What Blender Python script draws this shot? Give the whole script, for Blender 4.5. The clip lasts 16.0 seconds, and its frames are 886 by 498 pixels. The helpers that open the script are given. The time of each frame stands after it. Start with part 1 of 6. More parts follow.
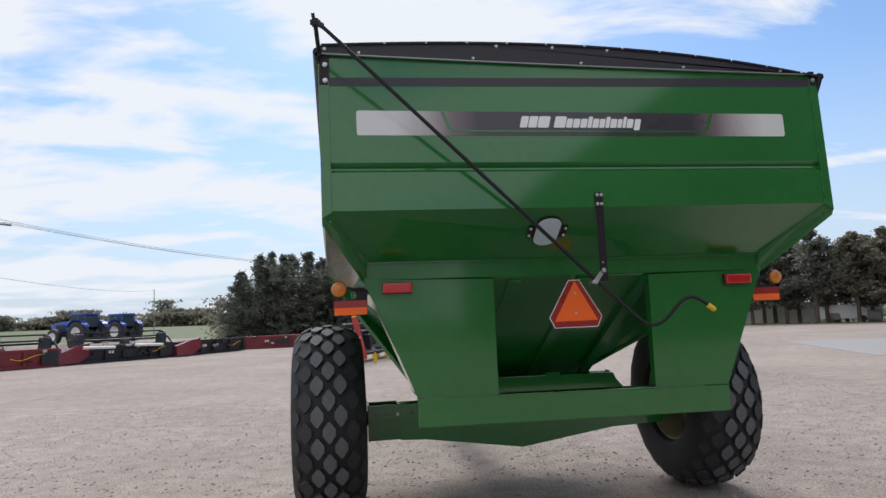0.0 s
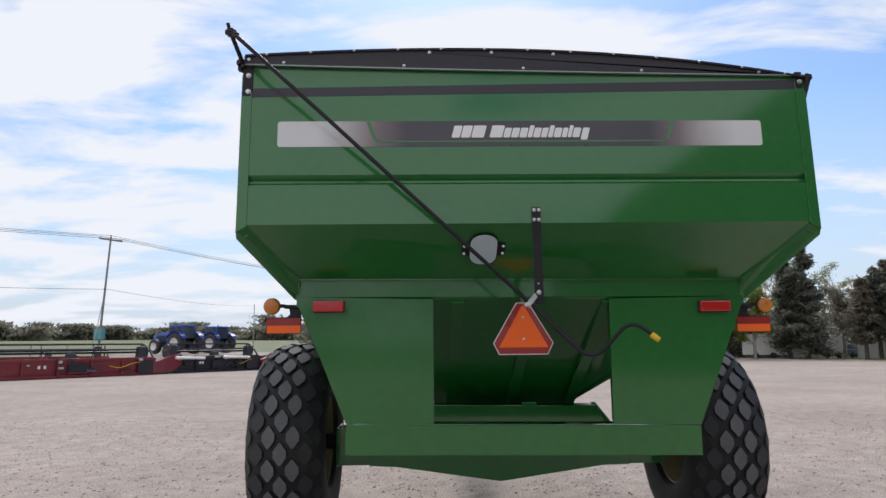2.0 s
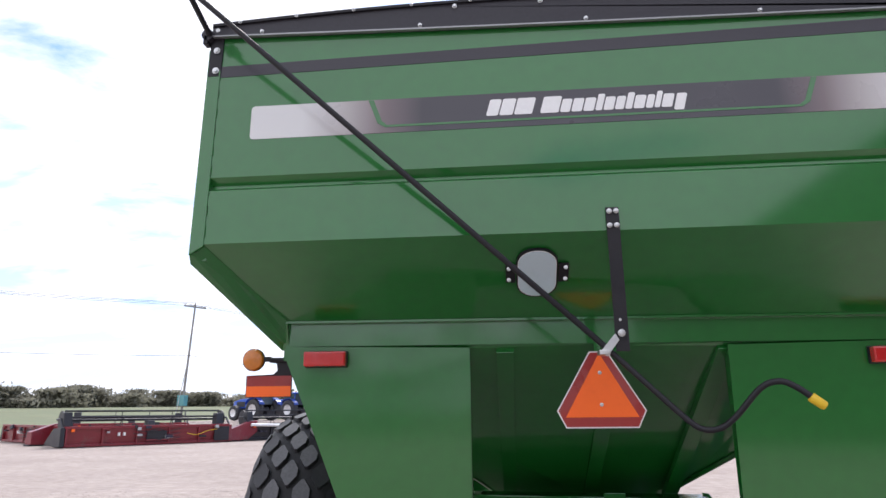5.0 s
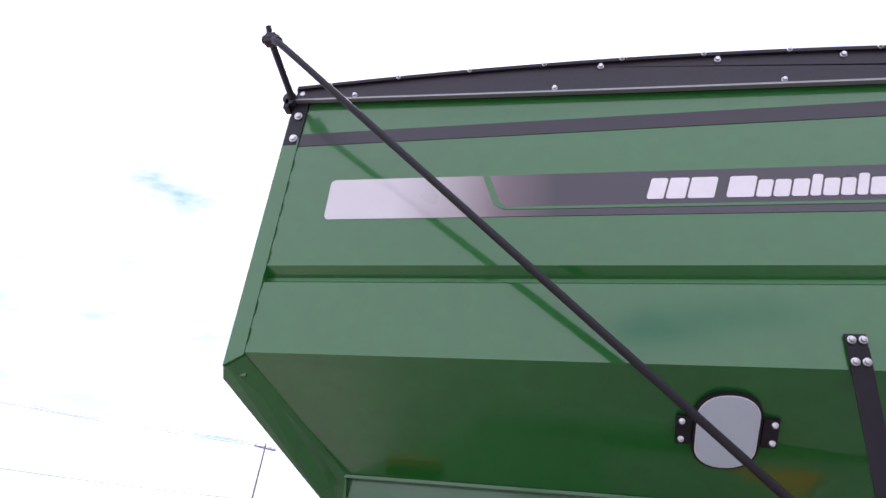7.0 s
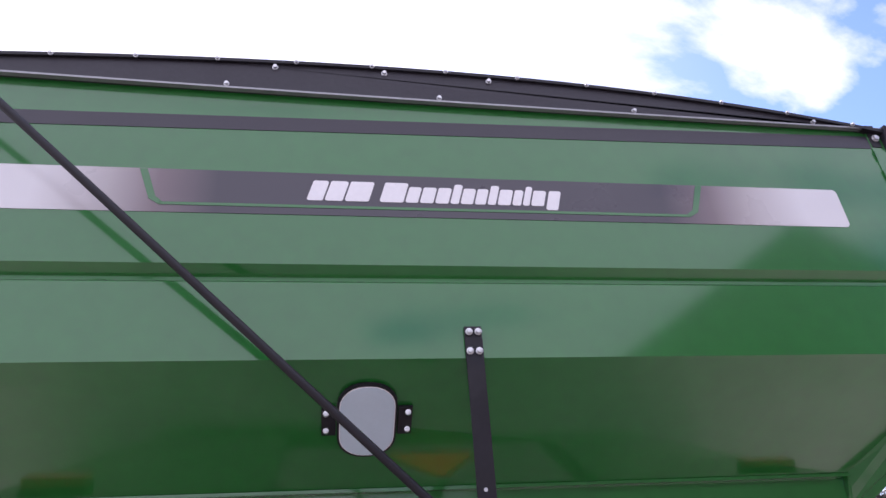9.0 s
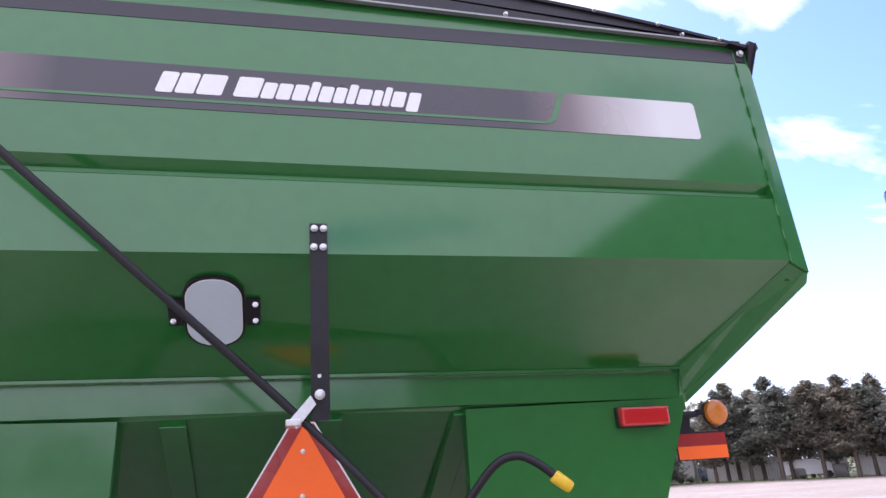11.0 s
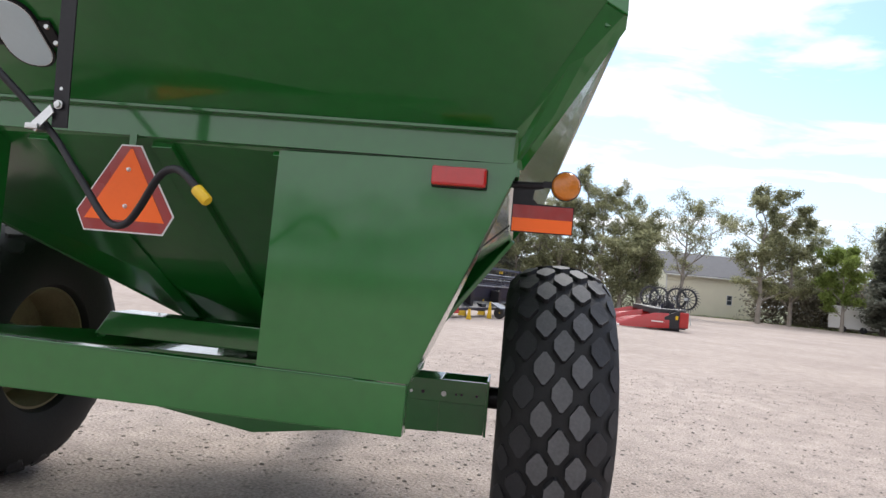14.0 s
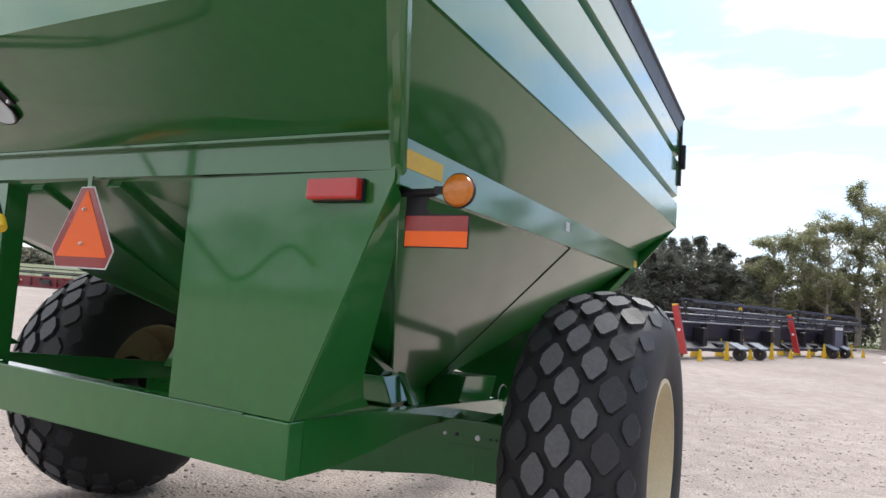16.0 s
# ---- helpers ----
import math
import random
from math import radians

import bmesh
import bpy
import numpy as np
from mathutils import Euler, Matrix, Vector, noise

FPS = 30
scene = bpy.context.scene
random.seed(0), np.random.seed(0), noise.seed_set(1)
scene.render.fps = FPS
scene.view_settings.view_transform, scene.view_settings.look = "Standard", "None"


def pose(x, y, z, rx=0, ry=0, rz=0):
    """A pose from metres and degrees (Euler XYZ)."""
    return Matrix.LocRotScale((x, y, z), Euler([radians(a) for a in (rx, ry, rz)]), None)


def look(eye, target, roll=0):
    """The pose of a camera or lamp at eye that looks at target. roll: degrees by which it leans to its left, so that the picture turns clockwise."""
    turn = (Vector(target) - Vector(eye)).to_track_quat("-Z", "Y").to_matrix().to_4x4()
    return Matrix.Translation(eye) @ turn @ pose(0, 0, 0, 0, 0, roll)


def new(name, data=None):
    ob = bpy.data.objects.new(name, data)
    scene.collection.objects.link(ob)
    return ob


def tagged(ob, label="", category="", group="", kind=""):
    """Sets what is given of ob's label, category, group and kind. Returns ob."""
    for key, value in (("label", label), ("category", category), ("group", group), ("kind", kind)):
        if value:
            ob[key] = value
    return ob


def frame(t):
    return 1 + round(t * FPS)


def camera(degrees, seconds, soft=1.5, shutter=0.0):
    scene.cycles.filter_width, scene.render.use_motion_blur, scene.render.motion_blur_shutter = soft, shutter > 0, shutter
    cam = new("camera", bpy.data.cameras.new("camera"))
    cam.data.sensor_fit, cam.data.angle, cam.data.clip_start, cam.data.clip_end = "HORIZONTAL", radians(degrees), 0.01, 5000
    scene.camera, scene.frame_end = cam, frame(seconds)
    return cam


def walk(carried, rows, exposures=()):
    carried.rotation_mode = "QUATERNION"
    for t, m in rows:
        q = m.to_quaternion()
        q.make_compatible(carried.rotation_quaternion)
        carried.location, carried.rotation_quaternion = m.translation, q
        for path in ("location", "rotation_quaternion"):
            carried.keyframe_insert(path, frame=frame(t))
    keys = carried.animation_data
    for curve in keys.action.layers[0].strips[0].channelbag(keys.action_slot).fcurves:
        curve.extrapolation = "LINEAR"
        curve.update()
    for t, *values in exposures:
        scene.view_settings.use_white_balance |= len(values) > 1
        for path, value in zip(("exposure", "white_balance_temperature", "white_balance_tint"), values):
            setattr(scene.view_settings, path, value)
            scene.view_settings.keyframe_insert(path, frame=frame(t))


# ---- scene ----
cam = camera(67.7, 16.0)
METRES, EYE, TILT, LEAN, TURN = 7.5, 1.78, -1.8, 0.0, -9.8
ROWS = [
    (0.0, 0.0011, -0.0000, 0.0011, 0.42, 7.94, 2.28),
    (0.5, 0.0465, 0.0090, -0.0028, 2.37, 9.21, -1.24),
    (1.0, 0.0943, 0.0188, -0.0018, 6.02, 9.06, -0.30),
    (1.5, 0.1343, 0.0303, 0.0005, 7.94, 8.11, 1.16),
    (2.0, 0.1472, 0.0484, 0.0004, 8.39, 9.93, 0.11),
    (2.5, 0.1590, 0.0536, 0.0017, 9.82, 10.06, -0.32),
    (3.0, 0.1706, 0.0624, -0.0008, 9.50, 8.74, 0.19),
    (3.2, 0.1722, 0.0690, 0.0006, 9.44, 6.83, 0.28),
    (5.3, 0.1425, 0.2578, 0.0080, 15.68, 16.38, -0.27),
    (5.5, 0.1386, 0.2768, 0.0115, 14.77, 16.91, 0.69),
    (6.0, 0.1281, 0.3132, 0.0167, 17.87, 21.89, -2.43),
    (6.5, 0.1056, 0.3334, 0.0235, 17.38, 25.40, -4.35),
    (7.0, 0.0932, 0.3346, 0.0271, 20.47, 28.51, -6.10),
    (7.5, 0.1007, 0.3395, 0.0274, 16.63, 28.95, -4.89),
    (8.0, 0.1141, 0.3420, 0.0277, 10.90, 29.19, -2.41),
    (8.5, 0.1266, 0.3420, 0.0265, 5.66, 29.34, 0.33),
    (8.7, 0.1306, 0.3416, 0.0257, 3.58, 29.52, 1.37),
    (10.8, 0.1716, 0.3417, 0.0207, -1.89, 23.94, 4.90),
    (11.0, 0.1784, 0.3367, 0.0163, -3.05, 21.13, 3.51),
    (11.5, 0.2058, 0.3268, 0.0133, -2.30, 17.48, 5.04),
    (12.0, 0.2451, 0.3216, 0.0068, -0.68, 14.62, 1.87),
    (12.5, 0.2747, 0.3343, -0.0000, 1.71, 11.78, 0.67),
    (13.0, 0.3067, 0.3510, -0.0007, 4.46, 7.42, -0.86),
    (13.5, 0.3536, 0.3539, -0.0056, 9.06, 5.35, -6.34),
    (14.0, 0.3937, 0.3719, -0.0086, 15.21, 4.29, -5.77),
    (14.5, 0.4294, 0.3981, -0.0070, 21.58, 2.86, -7.19),
    (15.0, 0.4739, 0.4152, -0.0053, 29.21, 3.77, -7.65),
    (15.5, 0.5057, 0.4460, -0.0050, 32.92, 4.00, -5.72),
    (16.0, 0.5294, 0.4877, 0.0010, 36.54, 5.77, -5.17),
]
EXPOSURES = [(0.0, -0.40, 6280, 9), (3.0, -0.36, 6390, 11), (4.4, 0.02, 6420, 12), (5.5, 0.40, 6020, 17), (6.5, 0.62, 5980, 21), (7.0, 0.38, 6020, 29), (7.5, 0.04, 5920, 30), (8.0, -0.14, 5900, 32), (8.5, 0.12, 5900, 32), (9.6, 0.41, 5980, 26), (11.0, 0.60, 5940, 25), (12.0, 0.46, 6200, 13), (12.5, 0.30, 6440, 12), (14.5, 0.17, 6430, 10), (16.0, 0.21, 6370, 10)]
walk(cam, [(t, pose(0, 0, EYE, TILT, LEAN, TURN) @ pose(METRES * x, METRES * y, METRES * z, 90 + pitch, roll, yaw)) for t, x, y, z, yaw, pitch, roll in ROWS], EXPOSURES)


# ---- world, sun ----
SUN_EL, SUN_AZ = 45.0, 2.0          # degrees; azimuth from +y towards +x
world = bpy.data.worlds.new("sky")
scene.world = world
world.use_nodes = True
wn, wl = world.node_tree.nodes, world.node_tree.links
wn.clear()


def wnode(kind, **values):
    n = wn.new(kind)
    for k, v in values.items():
        n.inputs[k].default_value = v
    return n


w_out, w_bg = wn.new("ShaderNodeOutputWorld"), wn.new("ShaderNodeBackground")
w_sky = wn.new("ShaderNodeTexSky")
w_sky.sky_type, w_sky.sun_disc = "NISHITA", False
w_sky.sun_elevation, w_sky.sun_rotation = radians(SUN_EL), radians(SUN_AZ)
w_sky.air_density, w_sky.dust_density, w_sky.ozone_density = 1.0, 0.6, 1.2
w_geo = wn.new("ShaderNodeTexCoord")
w_sep = wn.new("ShaderNodeSeparateXYZ")
wl.new(w_geo.outputs["Generated"], w_sep.inputs[0])
# clouds lie in a flat layer: direction over height
w_h = wn.new("ShaderNodeMath"); w_h.operation = "MAXIMUM"; w_h.inputs[1].default_value = 0.0
wl.new(w_sep.outputs["Z"], w_h.inputs[0])
w_h2 = wn.new("ShaderNodeMath"); w_h2.operation = "ADD"; w_h2.inputs[1].default_value = 0.16
wl.new(w_h.outputs[0], w_h2.inputs[0])
w_div = wn.new("ShaderNodeVectorMath"); w_div.operation = "DIVIDE"
w_comb = wn.new("ShaderNodeCombineXYZ")
for i in range(3):
    wl.new(w_h2.outputs[0], w_comb.inputs[i])
wl.new(w_geo.outputs["Generated"], w_div.inputs[0])
wl.new(w_comb.outputs[0], w_div.inputs[1])
w_map = wn.new("ShaderNodeMapping")
w_map.inputs["Scale"].default_value = (0.75, 1.35, 0.0)
w_map.inputs["Location"].default_value = (3.1, 1.7, 0.0)
w_map.inputs["Rotation"].default_value = (0, 0, radians(-18))
wl.new(w_div.outputs[0], w_map.inputs["Vector"])
w_noise = wnode("ShaderNodeTexNoise", Scale=1.8, Detail=9.0, Roughness=0.56, Distortion=0.35)
wl.new(w_map.outputs[0], w_noise.inputs["Vector"])
w_ramp = wn.new("ShaderNodeValToRGB")
w_ramp.color_ramp.elements[0].position, w_ramp.color_ramp.elements[1].position = 0.487, 0.60
w_ramp.color_ramp.elements[0].color = (0, 0, 0, 1)
w_ramp.color_ramp.elements[1].color = (1, 1, 1, 1)
w_west = wn.new("ShaderNodeMath"); w_west.operation = "MULTIPLY_ADD"; w_west.inputs[1].default_value = -0.115
wl.new(w_sep.outputs["X"], w_west.inputs[0]); wl.new(w_noise.outputs["Fac"], w_west.inputs[2])
w_high = wn.new("ShaderNodeMath"); w_high.operation = "MULTIPLY_ADD"; w_high.inputs[1].default_value = 0.10
wl.new(w_sep.outputs["Z"], w_high.inputs[0]); wl.new(w_west.outputs[0], w_high.inputs[2])
# the half of the sky behind the yard is closed cloud
w_back = wn.new("ShaderNodeMath"); w_back.operation = "MULTIPLY"; w_back.inputs[1].default_value = -1.0
w_back0 = wn.new("ShaderNodeMath"); w_back0.operation = "MAXIMUM"; w_back0.inputs[1].default_value = 0.0
w_shut = wn.new("ShaderNodeMath"); w_shut.operation = "MULTIPLY_ADD"; w_shut.inputs[1].default_value = 0.16
wl.new(w_sep.outputs["Y"], w_back.inputs[0]); wl.new(w_back.outputs[0], w_back0.inputs[0])
wl.new(w_back0.outputs[0], w_shut.inputs[0]); wl.new(w_high.outputs[0], w_shut.inputs[2])
wl.new(w_shut.outputs[0], w_ramp.inputs[0])
# haze low down, then the clouds over it
w_haze = wn.new("ShaderNodeMapRange")
w_haze.inputs["From Min"].default_value, w_haze.inputs["From Max"].default_value = 0.0, 0.33
w_haze.inputs["To Min"].default_value, w_haze.inputs["To Max"].default_value = 1.0, 0.0
wl.new(w_sep.outputs["Z"], w_haze.inputs["Value"])
w_gain = wn.new("ShaderNodeVectorMath"); w_gain.operation = "MULTIPLY"; w_gain.inputs[1].default_value = (1.24, 1.43, 1.62)
wl.new(w_sky.outputs[0], w_gain.inputs[0])
w_low = wn.new("ShaderNodeMix"); w_low.data_type = "RGBA"
wl.new(w_haze.outputs[0], w_low.inputs[0])
wl.new(w_gain.outputs[0], w_low.inputs[6])
w_low.inputs[7].default_value = (7.0, 7.75, 9.0, 1)
w_mix = wn.new("ShaderNodeMix"); w_mix.data_type = "RGBA"
wl.new(w_ramp.outputs["Color"], w_mix.inputs[0])
wl.new(w_low.outputs[2], w_mix.inputs[6])
w_mix.inputs[7].default_value = (10.0, 10.2, 10.7, 1)
wl.new(w_mix.outputs[2], w_bg.inputs["Color"])
w_bg.inputs["Strength"].default_value = 0.115
wl.new(w_bg.outputs[0], w_out.inputs[0])

sun = new("sun", bpy.data.lights.new("sun", "SUN"))
sun.data.energy, sun.data.angle, sun.data.color = 3.7, radians(32), (1.0, 0.95, 0.88)
sun.matrix_world = look((0, 0, 60), Vector((0, 0, 60)) - Vector((math.sin(radians(SUN_AZ)) * math.cos(radians(SUN_EL)), math.cos(radians(SUN_AZ)) * math.cos(radians(SUN_EL)), math.sin(radians(SUN_EL)))))


# ---- materials ----
def mat(name, colour, rough=0.5, metal=0.0, coat=0.0, coat_rough=0.03, spread=0.12, scale=6.0, fine=60.0, bump=0.0, bump_scale=40.0, rough_spread=0.1, coords="Object", dirt=None, dirt_at=0.62, spec=0.5):
    """A painted, rubber, metal or wooden surface: base colour varied at two scales, uneven gloss and fine relief."""
    m = bpy.data.materials.new(name)
    m.use_nodes = True
    n, l = m.node_tree.nodes, m.node_tree.links
    b = n["Principled BSDF"]
    tc = n.new("ShaderNodeTexCoord")
    n1, n2 = n.new("ShaderNodeTexNoise"), n.new("ShaderNodeTexNoise")
    for q, s, d in ((n1, scale, 5.0), (n2, fine, 3.0)):
        q.inputs["Scale"].default_value, q.inputs["Detail"].default_value = s, d
        l.new(tc.outputs[coords], q.inputs["Vector"])
    add = n.new("ShaderNodeMath"); add.operation = "ADD"
    l.new(n1.outputs["Fac"], add.inputs[0]); l.new(n2.outputs["Fac"], add.inputs[1])
    mr = n.new("ShaderNodeMapRange")
    mr.inputs["From Min"].default_value, mr.inputs["From Max"].default_value = 0.6, 1.4
    mr.inputs["To Min"].default_value, mr.inputs["To Max"].default_value = 1 - spread, 1 + spread
    l.new(add.outputs[0], mr.inputs["Value"])
    sc = n.new("ShaderNodeVectorMath"); sc.operation = "SCALE"
    sc.inputs[0].default_value = colour
    l.new(mr.outputs[0], sc.inputs["Scale"])
    out = sc.outputs[0]
    if dirt:
        n3 = n.new("ShaderNodeTexNoise")
        n3.inputs["Scale"].default_value, n3.inputs["Detail"].default_value, n3.inputs["Roughness"].default_value = scale * 0.7, 8.0, 0.7
        l.new(tc.outputs[coords], n3.inputs["Vector"])
        r3 = n.new("ShaderNodeMapRange")
        r3.inputs["From Min"].default_value, r3.inputs["From Max"].default_value = dirt_at, dirt_at + 0.16
        r3.inputs["To Max"].default_value = 0.7
        l.new(n3.outputs["Fac"], r3.inputs["Value"])
        mx = n.new("ShaderNodeMix"); mx.data_type = "RGBA"
        l.new(r3.outputs[0], mx.inputs[0]); l.new(out, mx.inputs[6])
        mx.inputs[7].default_value = (*dirt, 1)
        out = mx.outputs[2]
    l.new(out, b.inputs["Base Color"])
    rr = n.new("ShaderNodeMapRange")
    rr.inputs["To Min"].default_value, rr.inputs["To Max"].default_value = max(0.02, rough - rough_spread), min(1, rough + rough_spread)
    l.new(n1.outputs["Fac"], rr.inputs["Value"]); l.new(rr.outputs[0], b.inputs["Roughness"])
    b.inputs["Metallic"].default_value = metal
    b.inputs["Coat Weight"].default_value, b.inputs["Coat Roughness"].default_value = coat, coat_rough
    b.inputs["Coat IOR"].default_value = 1.61 if coat == 1.0 else 1.5
    b.inputs["Specular IOR Level"].default_value = spec
    if bump:
        n4 = n.new("ShaderNodeTexNoise")
        n4.inputs["Scale"].default_value, n4.inputs["Detail"].default_value = bump_scale, 6.0
        l.new(tc.outputs[coords], n4.inputs["Vector"])
        bp = n.new("ShaderNodeBump")
        bp.inputs["Strength"].default_value, bp.inputs["Distance"].default_value = 1.0, bump
        l.new(n4.outputs["Fac"], bp.inputs["Height"]); l.new(bp.outputs[0], b.inputs["Normal"])
    return m


GREEN = mat("green_paint", (0.010, 0.136, 0.020), 0.35, coat=1.0, coat_rough=0.09, spread=0.10, scale=1.2, fine=14, bump=0.0013, bump_scale=2.0, spec=0.25)
BLACK_PAINT = mat("black_paint", (0.012, 0.011, 0.015), 0.5, coat=0.1, spread=0.2, spec=0.3)
BLACK_VINYL = mat("black_vinyl", (0.022, 0.020, 0.028), 0.5, spread=0.2, bump=0.003, bump_scale=9)
DECAL_DARK = mat("dark_decal", (0.024, 0.020, 0.030), 0.4, coat=0.15, spread=0.1)
RUBBER = mat("rubber", (0.030, 0.030, 0.034), 0.62, spread=0.25, scale=5, bump=0.0015, bump_scale=70, dirt=(0.10, 0.09, 0.085), dirt_at=0.6)
TYRE_BLACK = mat("tyre_groove_rubber", (0.016, 0.016, 0.018), 0.7, spread=0.25, scale=5, bump=0.0015, bump_scale=70, dirt=(0.045, 0.042, 0.04), dirt_at=0.62)
RUBBER_TOP = mat("worn_rubber", (0.120, 0.120, 0.127), 0.7, spread=0.25, scale=8, bump=0.001, bump_scale=120, dirt=(0.15, 0.14, 0.13), dirt_at=0.58)
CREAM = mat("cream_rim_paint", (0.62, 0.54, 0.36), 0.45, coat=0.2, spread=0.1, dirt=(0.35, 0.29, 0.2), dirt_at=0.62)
# darker copy of the rim cream: the shade inside the wheel, painted in
SHADED_CREAM = mat("shaded_cream_rim", (0.34, 0.28, 0.17), 0.7, spread=0.15, dirt=(0.20, 0.16, 0.11), dirt_at=0.55)
SHIELD_RED = mat("bright_machine_red", (0.38, 0.018, 0.018), 0.35, coat=0.4, spread=0.12, scale=2, dirt=(0.25, 0.06, 0.05), dirt_at=0.6)
STEEL = mat("bright_steel", (0.62, 0.62, 0.62), 0.35, metal=1.0, spread=0.1)
DARK_ALU = mat("dull_aluminium_edge", (0.30, 0.30, 0.31), 0.4, metal=0.6, spread=0.1)
WHITE = mat("white_paint", (0.80, 0.80, 0.80), 0.45, spread=0.05, dirt=(0.5, 0.48, 0.45))
SILVER = mat("silver_film", (0.62, 0.62, 0.63), 0.35, spread=0.05)
ORANGE = mat("fluorescent_orange", (1.0, 0.15, 0.010), 0.5, spread=0.04)
DARK_RED = mat("red_reflective", (0.31, 0.02, 0.018), 0.3, spread=0.1, coat=0.4)
RED_LENS = mat("red_lens", (0.52, 0.014, 0.014), 0.2, coat=0.6, spread=0.1)
AMBER = mat("amber_lens", (0.62, 0.19, 0.015), 0.25, coat=0.5, spread=0.12, bump=0.003, bump_scale=60)
YELLOW = mat("yellow_plastic", (0.75, 0.48, 0.02), 0.45, spread=0.08)
# clear pane: the pale reflection it shows is painted as base colour
PANE_SHEEN = mat("plastic_painted_sheen", (0.54, 0.67, 0.74), 0.06, spread=0.03, coat=1.0)
MACHINE_RED = mat("machine_red", (0.20, 0.016, 0.026), 0.4, coat=0.3, spread=0.15, scale=2, dirt=(0.16, 0.08, 0.07), dirt_at=0.56)
MACHINE_BLACK = mat("machine_black", (0.020, 0.020, 0.026), 0.45, spread=0.3, scale=2, dirt=(0.10, 0.09, 0.09), dirt_at=0.62)
MACHINE_BLUE = mat("machine_blue", (0.018, 0.09, 0.50), 0.35, coat=0.4, spread=0.1)
CAB_GLASS = mat("dark_cab_glass", (0.05, 0.065, 0.085), 0.08, spread=0.1, coat=0.5)
GALV = mat("galvanised_metal", (0.50, 0.51, 0.52), 0.45, metal=0.5, spread=0.12)
SIDING = mat("cream_siding", (0.86, 0.82, 0.68), 0.6, spread=0.06, scale=0.6)
SHINGLE = mat("grey_shingle", (0.13, 0.13, 0.14), 0.8, spread=0.2, scale=2, fine=30)
GREY_WOOD = mat("weathered_wood", (0.26, 0.25, 0.24), 0.8, spread=0.25, scale=2, fine=20)
BARK = mat("bark", (0.27, 0.24, 0.21), 0.9, spread=0.35, scale=2, fine=18, bump=0.02, bump_scale=8)
CONCRETE = mat("concrete", (0.325, 0.315, 0.315), 0.85, spread=0.08, scale=0.7, fine=25, bump=0.002)
GRASS = mat("grass", (0.125, 0.145, 0.070), 0.9, spread=0.4, scale=0.15, fine=2.5, bump=0.05, bump_scale=3, dirt=(0.16, 0.14, 0.07), dirt_at=0.5)


def leaf_mat(name, colour, spread=0.35, glow=0.35):
    """Foliage; each clump has its own tone."""
    m = bpy.data.materials.new(name)
    m.use_nodes = True
    n, l = m.node_tree.nodes, m.node_tree.links
    b = n["Principled BSDF"]
    g = n.new("ShaderNodeNewGeometry")
    mr = n.new("ShaderNodeMapRange")
    mr.inputs["To Min"].default_value, mr.inputs["To Max"].default_value = 1 - spread, 1 + spread
    l.new(g.outputs["Random Per Island"], mr.inputs["Value"])
    sc = n.new("ShaderNodeVectorMath"); sc.operation = "SCALE"
    sc.inputs[0].default_value = colour
    l.new(mr.outputs[0], sc.inputs["Scale"]); l.new(sc.outputs[0], b.inputs["Base Color"])
    b.inputs["Roughness"].default_value = 0.75
    b.inputs["Specular IOR Level"].default_value = 0.2
    if glow:
        tr, mx = n.new("ShaderNodeBsdfTranslucent"), n.new("ShaderNodeMixShader")
        l.new(sc.outputs[0], tr.inputs["Color"])
        mx.inputs[0].default_value = glow
        l.new(b.outputs[0], mx.inputs[1]); l.new(tr.outputs[0], mx.inputs[2])
        l.new(mx.outputs[0], n["Material Output"].inputs["Surface"])
    return m


CEDAR = leaf_mat("cedar_foliage", (0.185, 0.195, 0.160), 0.40, 0.45)
BROWN_CEDAR = leaf_mat("brown_cedar_foliage", (0.215, 0.195, 0.150), 0.40, 0.45)
SPRING = leaf_mat("spring_leaves", (0.31, 0.315, 0.185), 0.40, 0.5)
BRIGHT = leaf_mat("bright_leaves", (0.25, 0.32, 0.09), 0.35, 0.45)
# far leaves: the haze of distance is mixed into this paler colour
FAR_LEAF = leaf_mat("distant_leaves", (0.23, 0.222, 0.17), 0.22, 0.5)
CONIFER_BARK = mat("cedar_bark", (0.11, 0.085, 0.07), 0.9, spread=0.35, scale=2, fine=18, bump=0.02, bump_scale=8)
TEAL = mat("teal_box_paint", (0.10, 0.30, 0.33), 0.5, spread=0.1)


